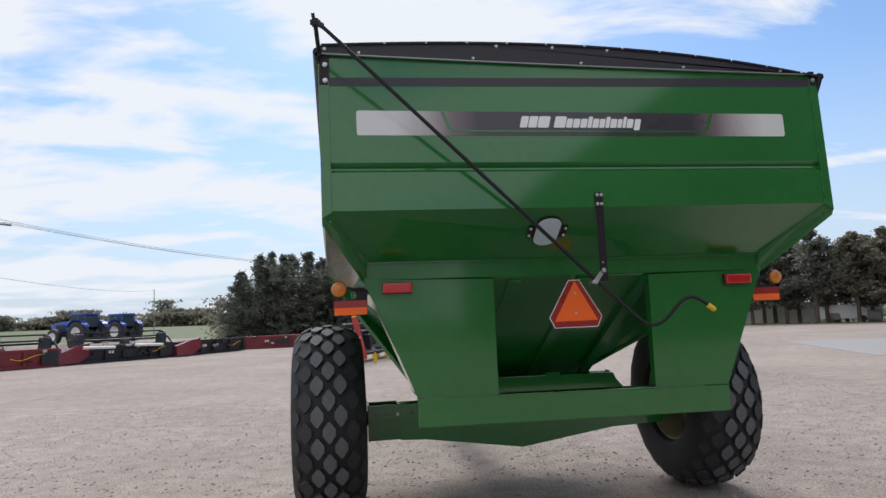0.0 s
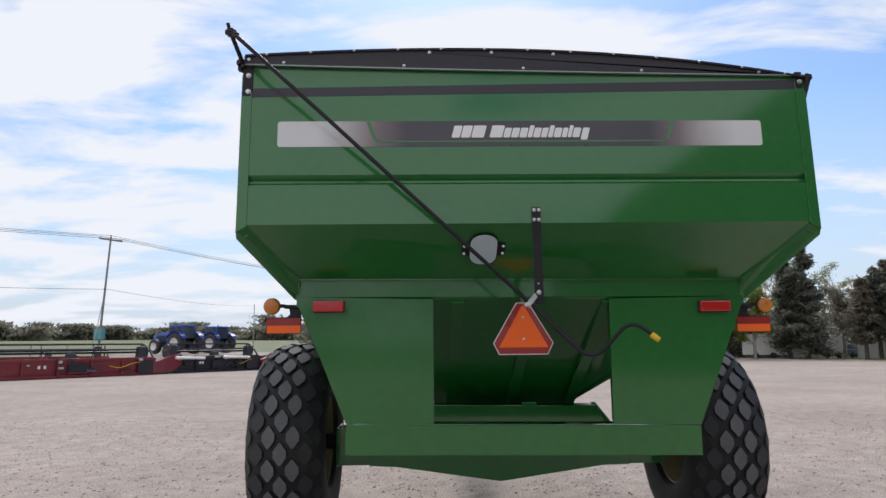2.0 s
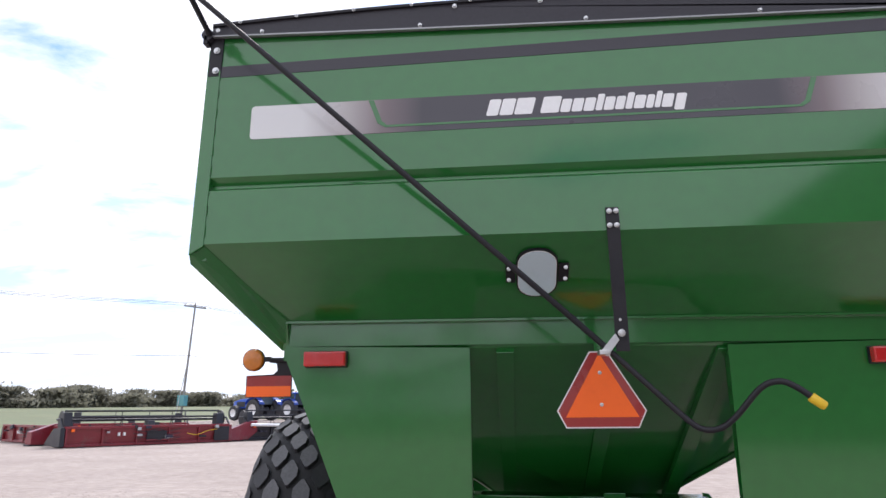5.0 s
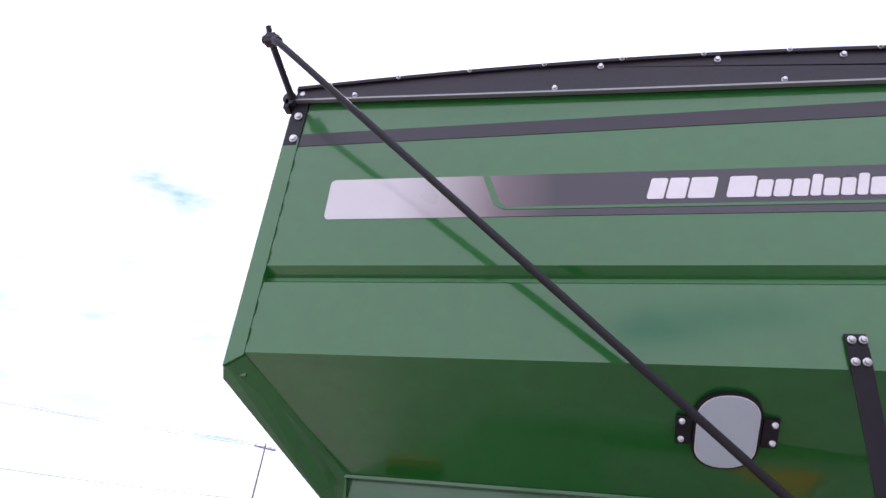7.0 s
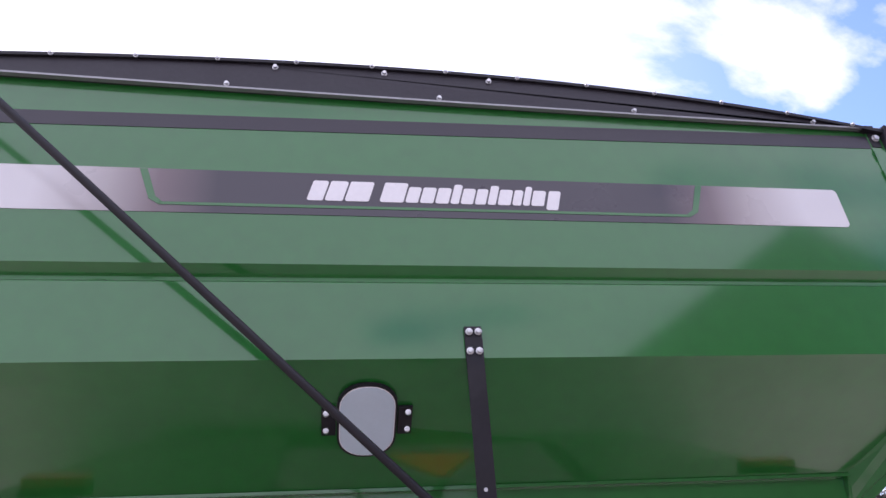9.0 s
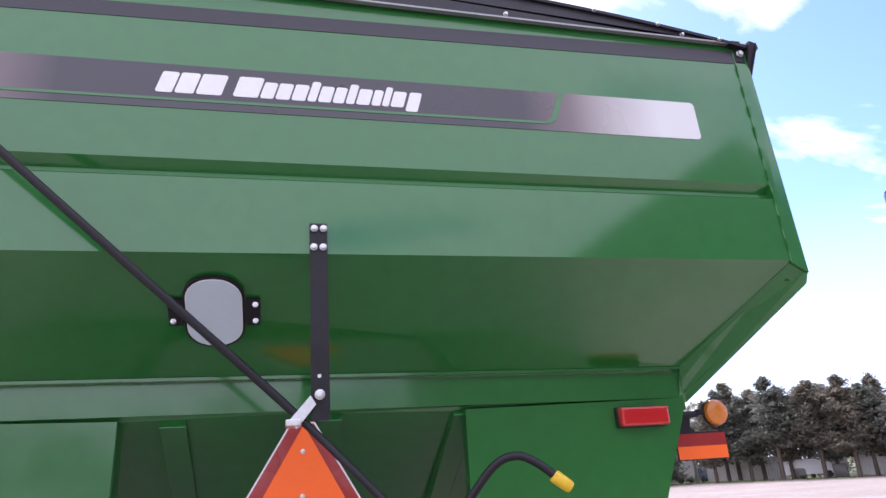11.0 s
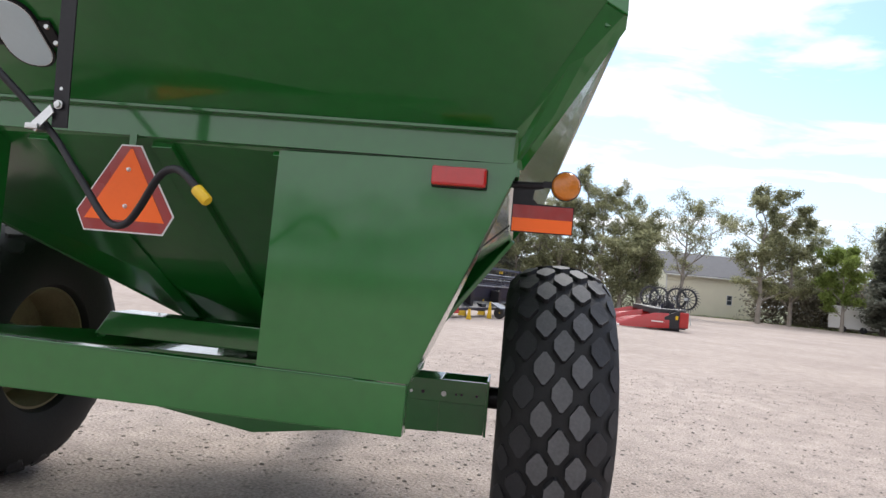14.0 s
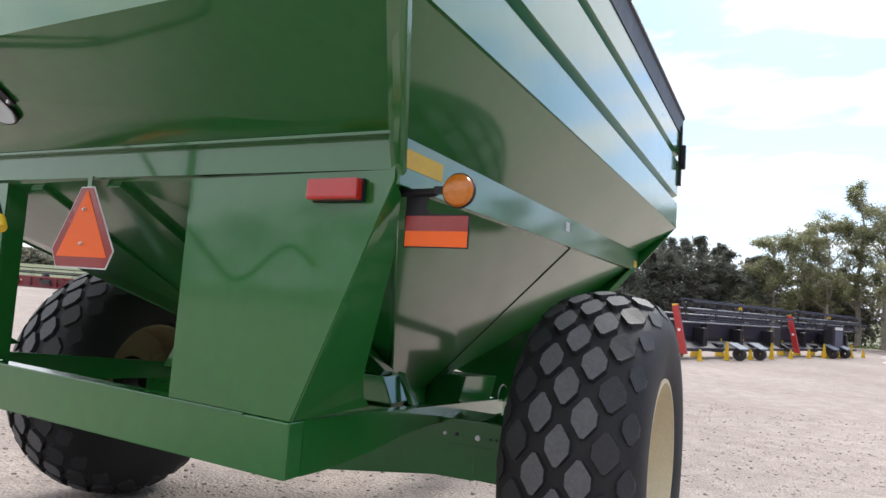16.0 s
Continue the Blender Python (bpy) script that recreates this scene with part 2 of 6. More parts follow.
def gravel_mat():
    m = bpy.data.materials.new("gravel")
    m.use_nodes = True
    n, l = m.node_tree.nodes, m.node_tree.links
    b = n["Principled BSDF"]
    tc = n.new("ShaderNodeTexCoord")
    big, mid, fine = (n.new("ShaderNodeTexNoise") for _ in range(3))
    vor = n.new("ShaderNodeTexVoronoi")
    for q, s, d in ((big, 0.22, 6.0), (mid, 3.2, 7.0), (fine, 38.0, 4.0)):
        q.inputs["Scale"].default_value, q.inputs["Detail"].default_value = s, d
        l.new(tc.outputs["Object"], q.inputs["Vector"])
    big.inputs["Roughness"].default_value = 0.62
    vor.inputs["Scale"].default_value = 26.0
    l.new(tc.outputs["Object"], vor.inputs["Vector"])
    r1 = n.new("ShaderNodeValToRGB")
    e = r1.color_ramp.elements
    e[0].position, e[0].color = 0.32, (0.330, 0.275, 0.244, 1)
    e[1].position, e[1].color = 0.68, (0.425, 0.360, 0.322, 1)
    l.new(big.outputs["Fac"], r1.inputs[0])
    r2 = n.new("ShaderNodeMapRange")
    r2.inputs["From Min"].default_value, r2.inputs["From Max"].default_value = 0.3, 0.7
    r2.inputs["To Min"].default_value, r2.inputs["To Max"].default_value = 0.83, 1.13
    l.new(mid.outputs["Fac"], r2.inputs["Value"])
    r3 = n.new("ShaderNodeMapRange")
    r3.inputs["From Min"].default_value, r3.inputs["From Max"].default_value = 0.3, 0.7
    r3.inputs["To Min"].default_value, r3.inputs["To Max"].default_value = 0.64, 1.32
    l.new(fine.outputs["Fac"], r3.inputs["Value"])
    mul = n.new("ShaderNodeMath"); mul.operation = "MULTIPLY"
    l.new(r2.outputs[0], mul.inputs[0]); l.new(r3.outputs[0], mul.inputs[1])
    sc = n.new("ShaderNodeVectorMath"); sc.operation = "SCALE"
    l.new(r1.outputs[0], sc.inputs[0]); l.new(mul.outputs[0], sc.inputs["Scale"])
    l.new(sc.outputs[0], b.inputs["Base Color"])
    b.inputs["Roughness"].default_value = 0.95
    b.inputs["Specular IOR Level"].default_value = 0.2
    add = n.new("ShaderNodeMath"); add.operation = "MULTIPLY_ADD"; add.inputs[1].default_value = 0.35
    l.new(vor.outputs["Distance"], add.inputs[0]); l.new(fine.outputs["Fac"], add.inputs[2])
    bp = n.new("ShaderNodeBump")
    bp.inputs["Strength"].default_value, bp.inputs["Distance"].default_value = 0.9, 0.022
    l.new(add.outputs[0], bp.inputs["Height"]); l.new(bp.outputs[0], b.inputs["Normal"])
    return m


GRAVEL = gravel_mat()


def stone_mat():
    m = leaf_mat("loose_stones", (0.345, 0.30, 0.27), 0.38, 0)
    m.node_tree.nodes["Principled BSDF"].inputs["Roughness"].default_value = 0.9
    return m


STONE = stone_mat()


def fade_mat():
    """Printed film that runs from silver at both ends to near black in the middle."""
    m = mat("fading_decal_film", (0.6, 0.6, 0.6), 0.3, coat=0.5, spread=0.05)
    n, l = m.node_tree.nodes, m.node_tree.links
    b = n["Principled BSDF"]
    tc, sp, ab = n.new("ShaderNodeTexCoord"), n.new("ShaderNodeSeparateXYZ"), n.new("ShaderNodeMath")
    ab.operation = "ABSOLUTE"
    l.new(tc.outputs["Object"], sp.inputs[0]); l.new(sp.outputs["X"], ab.inputs[0])
    r = n.new("ShaderNodeValToRGB")
    e = r.color_ramp.elements
    e[0].position, e[0].color = 0.50, (0.030, 0.025, 0.036, 1)
    e[1].position, e[1].color = 0.86, (0.66, 0.66, 0.66, 1)
    q = e.new(0.62); q.color = (0.16, 0.12, 0.13, 1)
    q = e.new(0.72); q.color = (0.40, 0.37, 0.37, 1)
    dv = n.new("ShaderNodeMath"); dv.operation = "DIVIDE"; dv.inputs[1].default_value = 1.59
    l.new(ab.outputs[0], dv.inputs[0]); l.new(dv.outputs[0], r.inputs[0]); l.new(r.outputs[0], b.inputs["Base Color"])
    return m


FADE = fade_mat()

BARN_BROWN = mat("brown_metal_sheet", (0.05, 0.04, 0.035), 0.6, spread=0.2, scale=0.5)


# ---- building helpers ----
def thing(name, x, y, z=0.0, turn=0.0, label="", category="", group="", kind=""):
    ob = new(name)
    ob.empty_display_size = 0.2
    ob.matrix_basis = pose(x, y, z, 0, 0, turn)
    return tagged(ob, label, category, group, kind)


def mesh_of(name, bm, *materials):
    me = bpy.data.meshes.new(name)
    bmesh.ops.recalc_face_normals(bm, faces=bm.faces)
    bm.to_mesh(me)
    bm.free()
    for m in materials:
        me.materials.append(m)
    return me


def part(name, bm, material, parent, label="", smooth=False, kind=""):
    """One mesh under a thing or a part; its points are given in the thing's own axes."""
    me = mesh_of(name, bm, *(material if isinstance(material, (list, tuple)) else (material,)))
    if smooth:
        me.shade_smooth()
        me.set_sharp_from_angle(angle=radians(38))
    ob = new(name, me)
    ob.parent = parent
    return tagged(ob, label, kind=kind)


def whole(name, bm, material, label="", category="", group="", kind="", smooth=False, at=None):
    ob = new(name, mesh_of(name, bm, *(material if isinstance(material, (list, tuple)) else (material,))))
    if smooth:
        ob.data.shade_smooth()
        ob.data.set_sharp_from_angle(angle=radians(38))
    if at:
        ob.matrix_basis = at
    return tagged(ob, label, category, group, kind)


def soften(bm, width, faces=None):
    if width:
        bmesh.ops.bevel(bm, geom=list(bm.edges), offset=width, segments=2, affect="EDGES", profile=0.6, clamp_overlap=True)
    return bm


def box(x0, y0, z0, x1, y1, z1, bevel=0.0, bm=None):
    own = bmesh.new()
    vs = [own.verts.new(p) for p in ((x0, y0, z0), (x1, y0, z0), (x1, y1, z0), (x0, y1, z0), (x0, y0, z1), (x1, y0, z1), (x1, y1, z1), (x0, y1, z1))]
    for f in ((3, 2, 1, 0), (4, 5, 6, 7), (0, 1, 5, 4), (1, 2, 6, 5), (2, 3, 7, 6), (3, 0, 4, 7)):
        own.faces.new([vs[i] for i in f])
    soften(own, bevel)
    return join(bm, own)


def join(bm, own):
    if bm is None:
        return own
    me = bpy.data.meshes.new("tmp")
    own.to_mesh(me)
    own.free()
    bm.from_mesh(me)
    bpy.data.meshes.remove(me)
    return bm


def slab(points, depth, bevel=0.0, bm=None):
    """A flat plate: outline points in space, thickened along depth (a vector)."""
    own = bmesh.new()
    d = Vector(depth)
    a = [own.verts.new(p) for p in points]
    b = [own.verts.new(Vector(p) + d) for p in points]
    k = len(a)
    own.faces.new(a)
    own.faces.new(b[::-1])
    for i in range(k):
        own.faces.new((a[i], b[i], b[(i + 1) % k], a[(i + 1) % k]))
    bmesh.ops.recalc_face_normals(own, faces=own.faces)
    soften(own, bevel)
    return join(bm, own)


def tube(points, radius, sides=10, bm=None, taper=None, caps=True):
    """A round bar along points; taper: radius at each point."""
    own = bm if bm is not None else bmesh.new()
    pts = [Vector(p) for p in points]
    rings, up = [], None
    for i, p in enumerate(pts):
        d = (pts[min(i + 1, len(pts) - 1)] - pts[max(i - 1, 0)]).normalized()
        if up is None:
            up = Vector((0, 0, 1)) if abs(d.z) < 0.9 else Vector((1, 0, 0))
        side = d.cross(up).normalized()
        up = side.cross(d).normalized()
        r = taper[i] if taper else radius
        rings.append([own.verts.new(p + r * (math.cos(2 * math.pi * k / sides) * side + math.sin(2 * math.pi * k / sides) * up)) for k in range(sides)])
    for a, b in zip(rings, rings[1:]):
        for k in range(sides):
            own.faces.new((a[k], a[(k + 1) % sides], b[(k + 1) % sides], b[k]))
    if caps:
        own.faces.new(rings[0][::-1])
        own.faces.new(rings[-1])
    return own


def lathe(profile, steps=48, bm=None, axis="x", centre=(0, 0, 0)):
    """Turns (offset along the axis, radius) pairs round an axis through centre."""
    own = bmesh.new()
    rows = []
    for k in range(steps):
        a = 2 * math.pi * k / steps
        row = []
        for off, r in profile:
            c, s = r * math.cos(a), r * math.sin(a)
            p = {"x": (off, c, s), "y": (c, off, s), "z": (c, s, off)}[axis]
            row.append(own.verts.new(Vector(p) + Vector(centre)))
        rows.append(row)
    for k in range(steps):
        a, b = rows[k], rows[(k + 1) % steps]
        for i in range(len(profile) - 1):
            own.faces.new((a[i], a[i + 1], b[i + 1], b[i]))
    bmesh.ops.remove_doubles(own, verts=own.verts, dist=1e-5)
    bmesh.ops.recalc_face_normals(own, faces=own.faces)
    return join(bm, own)


def bolt(x, y, z, r=0.011, axis="y", out=-1, bm=None):
    h = 0.012 * out
    return lathe([(0, 0), (0, r * 1.3), (h * 0.35, r * 1.3), (h * 0.4, r), (h, r * 0.85), (h * 1.05, 0)], 10, bm, axis, (x, y, z))


def smooth_path(points, per=8):
    """A Catmull-Rom curve through points."""
    p = [Vector(q) for q in points]
    p = [2 * p[0] - p[1]] + p + [2 * p[-1] - p[-2]]
    out = []
    for i in range(1, len(p) - 2):
        for k in range(per):
            t = k / per
            out.append(0.5 * (2 * p[i] + (p[i + 1] - p[i - 1]) * t + (2 * p[i - 1] - 5 * p[i] + 4 * p[i + 1] - p[i + 2]) * t * t + (3 * p[i] - p[i - 1] - 3 * p[i + 1] + p[i + 2]) * t ** 3))
    return out + [p[-2]]


# ---- ground ----
bm = bmesh.new()
bmesh.ops.create_circle(bm, cap_ends=True, segments=64, radius=2500)
ground = whole("ground", bm, GRASS, "flat green field grass reaching the horizon", "ground", kind="structure")
ground.location.z = -0.03


def sheet(outline, z):
    b = bmesh.new()
    b.faces.new([b.verts.new((x, y, z)) for x, y in outline])
    bmesh.ops.triangulate(b, faces=b.faces)
    return b


LOT = [(-120, -90), (110, -90), (110, 0), (62, 40), (50, 54), (41, 66), (32, 80), (24, 84), (14, 74), (6, 66), (-4, 66), (-12, 62), (-20, 54), (-34, 48), (-70, 46), (-120, 44)]
lot = whole("gravel_lot", sheet(LOT, 0.0), GRAVEL, "pale beige gravel yard with worn wheel tracks", "gravel yard", kind="structure")
pad = whole("concrete_pad", slab([(22.8, 30.8, -0.02), (18.2, 20.0, -0.02), (40, 11, -0.02), (46, 22, -0.02)], (0, 0, 0.03)), CONCRETE, "pale grey concrete slab set in the gravel", "pavement", kind="structure")


def pebbles():
    """Loose stones, nearest the wagon; one joined mesh."""
    rng = random.Random(7)
    verts, faces = [], []
    base = [(1, 0, 0), (0.3, 0.95, 0), (-0.8, 0.6, 0), (-0.8, -0.6, 0), (0.3, -0.95, 0)]
    for _ in range(26000):
        x, y = rng.uniform(-9, 12), 4.3 + 13 * rng.random() ** 1.5
        r = 0.007 + 0.020 * rng.random() ** 3
        a, h = rng.uniform(0, 6.28), r * rng.uniform(0.3, 0.55)
        k = len(verts)
        for px, py, _z in base:
            s = r * rng.uniform(0.7, 1.25)
            verts.append((x + s * (px * math.cos(a) - py * math.sin(a)), y + s * (px * math.sin(a) + py * math.cos(a)), -0.002))
        for px, py, _z in base:
            s = r * rng.uniform(0.4, 0.7)
            verts.append((x + s * (px * math.cos(a) - py * math.sin(a)), y + s * (px * math.sin(a) + py * math.cos(a)), h * rng.uniform(0.75, 1.1)))
        for i in range(5):
            j = (i + 1) % 5
            faces.append((k + i, k + j, k + 5 + j, k + 5 + i))
        faces.append(tuple(k + 5 + i for i in range(5)))
    me = bpy.data.meshes.new("loose_gravel")
    me.from_pydata(verts, [], faces)
    me.materials.append(STONE)
    return tagged(new("loose_gravel", me), "scattered small grey and beige stones on the gravel", "gravel", kind="stuff")


pebbles()


# ---- the grain cart ----
CX, CY = 1.830, 6.58
cart = thing("grain_cart", CX, CY, 0, 0, "glossy green steel grain cart with black tarp, parked on gravel", "grain cart")
cart.rotation_euler.y = radians(-0.28)


def cpart(name, bm, material, parent=None, label="", smooth=False):
    """A part of the cart; y as in the yard, x from the cart's middle line."""
    bmesh.ops.translate(bm, vec=(0, -CY, 0), verts=bm.verts)
    return part(name, bm, material, parent or cart, label, smooth)


def tilt(bm, x_least=0.0):
    """The neck and lamps of the cart sit a little higher on one side."""
    for v in bm.verts:
        if v.co.z < 2.3 and (abs(v.co.x) > x_least or v.co.z > 2.1):
            v.co.z += 0.016 - 0.0064 * v.co.x
    return bm


def rear_y(z):
    """The rear wall leans forward a little towards the top."""
    return 4.278 + (z - 2.525) * 0.041


HALF, FRONT = 1.862, 9.20

# rear wall, with its pressed groove between the corner posts
prof = [(rear_y(2.525), 2.525), (rear_y(2.782), 2.782), (rear_y(2.80) + 0.028, 2.800), (rear_y(2.81) + 0.032, 2.814), (rear_y(2.848), 2.848), (rear_y(3.50), 3.50)]
bm = slab([(-1.80, y, z) for y, z in prof] + [(-1.80, y + 0.06, z) for y, z in reversed([prof[0], prof[1], prof[-2], prof[-1]])], (3.60, 0, 0))
rear_wall = cpart("rear_wall", bm, GREEN, None, "glossy green pressed steel wall with one long groove")
bm = bmesh.new()
slab([(-1.79, rear_y(3.5), 3.49), (1.79, rear_y(3.5), 3.49), (1.79, rear_y(3.5), 3.515), (-1.79, rear_y(3.58), 3.60)], (0, 0.03, 0), 0, bm)
cpart("top_strip", bm, GREEN)
for s in (-1, 1):
    bm = slab([(s * 1.795, rear_y(2.5) - 0.003, 2.515), (s * HALF, rear_y(2.5) - 0.003, 2.475), (s * HALF, rear_y(3.5) - 0.003, 3.53), (s * 1.795, rear_y(3.5) - 0.003, 3.53)], (0, 0.05, 0), 0.003)
    post = cpart("corner_post", bm, GREEN)
    for i in range(9):
        z = 2.56 + i * 0.1
        cpart("weld_seam", box(s * 1.797 - 0.003, rear_y(z) - 0.006, z, s * 1.797 + 0.003, rear_y(z), z + 0.05), GREEN, post)

# side walls with two grooves
for s in (-1, 1):
    prof = [(0, 2.46), (0, 2.682), (-0.040, 2.70), (-0.040, 2.735), (0, 2.752), (0, 3.058), (-0.040, 3.075), (-0.040, 3.115), (0, 3.13), (0, 3.50)]
    pts = [(s * (HALF + x), 4.33, z) for x, z in prof] + [(s * (HALF - 0.06), 4.33, z) for x, z in reversed(prof)]
    bm = bmesh.new()
    a = [bm.verts.new(p) for p in pts]
    b = [bm.verts.new((p[0], FRONT, p[2])) for p in pts]
    k = len(prof)
    for i in range(2 * k):
        j = (i + 1) % (2 * k)
        bm.faces.new((a[i], b[i], b[j], a[j]))
    for i in range(k - 1):
        for r in (a, b):
            bm.faces.new((r[i], r[i + 1], r[2 * k - 2 - i], r[2 * k - 1 - i]))
    cpart("side_wall", bm, GREEN, None, "glossy green pressed steel side with long grooves")
cpart("front_wall", box(-HALF + 0.06, FRONT - 0.05, 2.495, HALF - 0.06, FRONT, 3.5), GREEN)

# sloping panels below the knee
NECK, NH = 2.203, 1.562
bm = slab([(-1.80, 4.278, 2.525), (1.80, 4.278, 2.525), (1.562, 4.748, NECK), (-1.562, 4.748, NECK)], (0, 0.012, 0.02))
rear_slope = cpart("rear_slope", tilt(bm), GREEN, None, "glossy green sloping panel mirroring the gravel")
cpart("neck_ledge", tilt(box(-1.558, 4.745, NECK - 0.012, 1.558, 4.797, NECK - 0.001)), GREEN, rear_slope)
cpart("weld_bead", tilt(tube([(-1.545, 4.752, NECK + 0.004), (1.545, 4.752, NECK + 0.004)], 0.006, 6)), GREEN, rear_slope)
for s in (-1, 1):
    bm = slab([(s * 1.80, 4.276, 2.524), (s * HALF, 4.276, 2.49), (s * HALF, 4.30, 2.44), (s * 1.585, 4.80, 2.06), (s * 1.545, 4.792, 2.06), (s * 1.548, 4.747, NECK)], (0, 0.02, 0.015))
    cpart("corner_gusset", tilt(bm), GREEN)
    bm = slab([(s * HALF, 4.33, 2.475), (s * HALF, FRONT, 2.455), (s * (NH + 0.01), 9.0, NECK), (s * (NH + 0.01), 4.78, NECK)], (-s * 0.015, 0, 0.015))
    cpart("side_slope", bm, GREEN)
    bm = box(s * NH - 0.012, 4.795, 2.035, s * NH + 0.012, 8.99, NECK, 0.003)
    box(s * NH - s * 0.05 - 0.02, 4.80, 2.035, s * NH - s * 0.05 + 0.06, 8.99, 2.047, 0, bm)
    band = cpart("neck_band", bm, GREEN)
    if s > 0:
        cpart("reflector_tape", box(NH + 0.012, 4.83, 2.10, NH + 0.0145, 5.10, 2.165), YELLOW, band, "faded yellow reflective tape")
        cpart("reflector_tape", box(NH + 0.012, 8.82, 2.06, NH + 0.0145, 8.93, 2.12), YELLOW, band)
        cpart("warning_label", box(NH + 0.012, 6.72, 2.12, NH + 0.0145, 6.80, 2.175), WHITE, band, "small white label")
cpart("front_slope", slab([(-HALF, FRONT, 2.46), (HALF, FRONT, 2.46), (NH, 9.0, NECK - 0.16), (-NH, 9.0, NECK - 0.16)], (0, -0.015, 0)), GREEN)

# lower hopper: facets from the neck down to the outlet
T, BO = 2.04, 1.02
n_rr, n_rs, n_rf = (NH - 0.02, 4.82, T), (NH - 0.02, 6.95, T), (NH - 0.02, 8.97, T)
b_r, b_f = (0.40, 6.80, BO), (0.40, 7.32, BO)
for s in (-1, 1):
    lift = (0.0, 0.0, 0.0, 0.0, 0.0) if s > 0 else (0.03, 0.02, 0.0, 0.06, 0.06)
    m = [(s * p[0], p[1], p[2] + up) for p, up in zip((n_rr, n_rs, n_rf, b_r, b_f), lift)]
    hopper_side = cpart("hopper_side", slab([m[0], m[1], m[4], m[3]], (-s * 0.012, 0, 0.012)), GREEN)
    cpart("seam", tube([Vector(m[1]) + Vector((s * 0.002, 0, -0.002)), Vector(m[4]) + Vector((s * 0.002, 0, -0.002))], 0.0035, 5), BLACK_PAINT, hopper_side)
    cpart("edge_lip", tube([Vector(m[0]) + Vector((s * 0.004, 0.01, -0.004)), Vector(m[3]) + Vector((s * 0.004, 0.01, -0.004))], 0.009, 6), GREEN, hopper_side)
    cpart("hopper_side", slab([m[1], m[2], m[4]], (-s * 0.012, 0, 0.012)), GREEN)
hopper_back = cpart("hopper_back", slab([(-n_rr[0], 4.80, T + 0.07), (n_rr[0], 4.80, T + 0.07), (n_rr[0], 4.82, T), (0.40, 6.80, BO), (-0.40, 6.80, BO + 0.06), (-n_rr[0], 4.82, T + 0.03)], (0, 0.012, 0.012)), GREEN)
for u in (-0.45, 0.10, 0.62):
    bm = slab([(u - 0.045, 4.835, 2.097), (u + 0.045, 4.835, 2.097), (u + 0.045, 6.74, 1.065 - 0.075 * u), (u - 0.045, 6.74, 1.065 - 0.075 * u)], (0, -0.020, -0.040), 0.003)
    cpart("hopper_rib", bm, GREEN, hopper_back)
cpart("hopper_front", slab([(-n_rf[0], 8.97, T), (n_rf[0], 8.97, T), (0.40, 7.32, BO), (-0.40, 7.32, BO)], (0, -0.012, 0.012)), GREEN)
cpart("outlet", box(-0.4, 6.80, 0.86, 0.4, 7.32, BO, 0.01), GREEN)
bm = slab([(-0.80, 6.03, 1.250), (0.81, 6.03, 1.226), (0.875, 6.03, 1.085), (-0.885, 6.03, 1.110)], (0, 0.24, 0), 0.006)
saddle = cpart("saddle_beam", bm, GREEN)
cpart("cleanout_tab", box(0.15, 6.02, 1.226, 0.28, 6.07, 1.26, 0.004), GREEN, saddle)

# rear frame plate with its opening
FY = 4.785
bm = bmesh.new()
outer = [(-1.562, 2.20), (1.562, 2.20), (1.562, 2.045), (1.207, 1.203), (-1.223, 1.243), (-1.562, 2.045)]
for poly in ([outer[0], outer[1], (1.562, 2.078), (-1.562, 2.078)], [(0.614, 2.074), (1.562, 2.078), outer[2], outer[3], (0.605, 1.215)], [(-0.624, 2.082), (-0.628, 1.233), outer[4], outer[5], (-1.562, 2.078)]):
    slab([(x, FY, z) for x, z in poly], (0, 0.012, 0), 0, bm)
for v in bm.verts:
    if v.co.z > 2.0 and (abs(v.co.x) > 0.7 or v.co.z > 2.1):
        v.co.z += 0.016 - 0.0064 * v.co.x
frame_plate = cpart("frame_plate", bm, GREEN, None, "glossy green steel rear frame plate with square opening")
for s in (-1, 1):
    RT = 1.2205 - 0.0205 * s
    bm = slab([(s * 1.562, FY + 0.004, 2.045), (s * 1.214, FY + 0.004, RT + 0.003), (s * 1.209, FY + 0.50, RT + 0.003), (s * 1.225, FY + 0.43, RT + 0.05), (s * 1.272, FY + 0.345, RT + 0.145), (s * 1.466, FY + 0.19, 1.81), (s * 1.550, FY + 0.07, 2.01)], (-s * 0.01, 0, 0))
    cpart("leg_flange", bm, GREEN, frame_plate)
    cpart("opening_flange", box(s * 0.628 - 0.005, FY + 0.012, 1.232, s * 0.628 + 0.005, FY + 0.10, 2.078), GREEN, frame_plate)
rail = cpart("rear_rail", slab([(-1.227, FY - 0.006, 1.034), (1.207, FY - 0.006, 1.0), (1.209, FY - 0.006, 1.199), (-1.223, FY - 0.006, 1.240)], (0, 0.086, 0), 0.006), GREEN)
cpart("weld_bead", tube([(-1.0, FY - 0.008, 1.237), (1.0, FY - 0.008, 1.203)], 0.004, 6), GREEN, rail)
# side rails draw in and down towards the drawbar
def rail_at(s, q, drop=0.0, inset=0.0):
    return (s * (1.208 - 0.46 * q - inset), FY + 0.08 + 3.135 * q, 1.2205 - 0.0205 * s - 0.30 * q - drop)


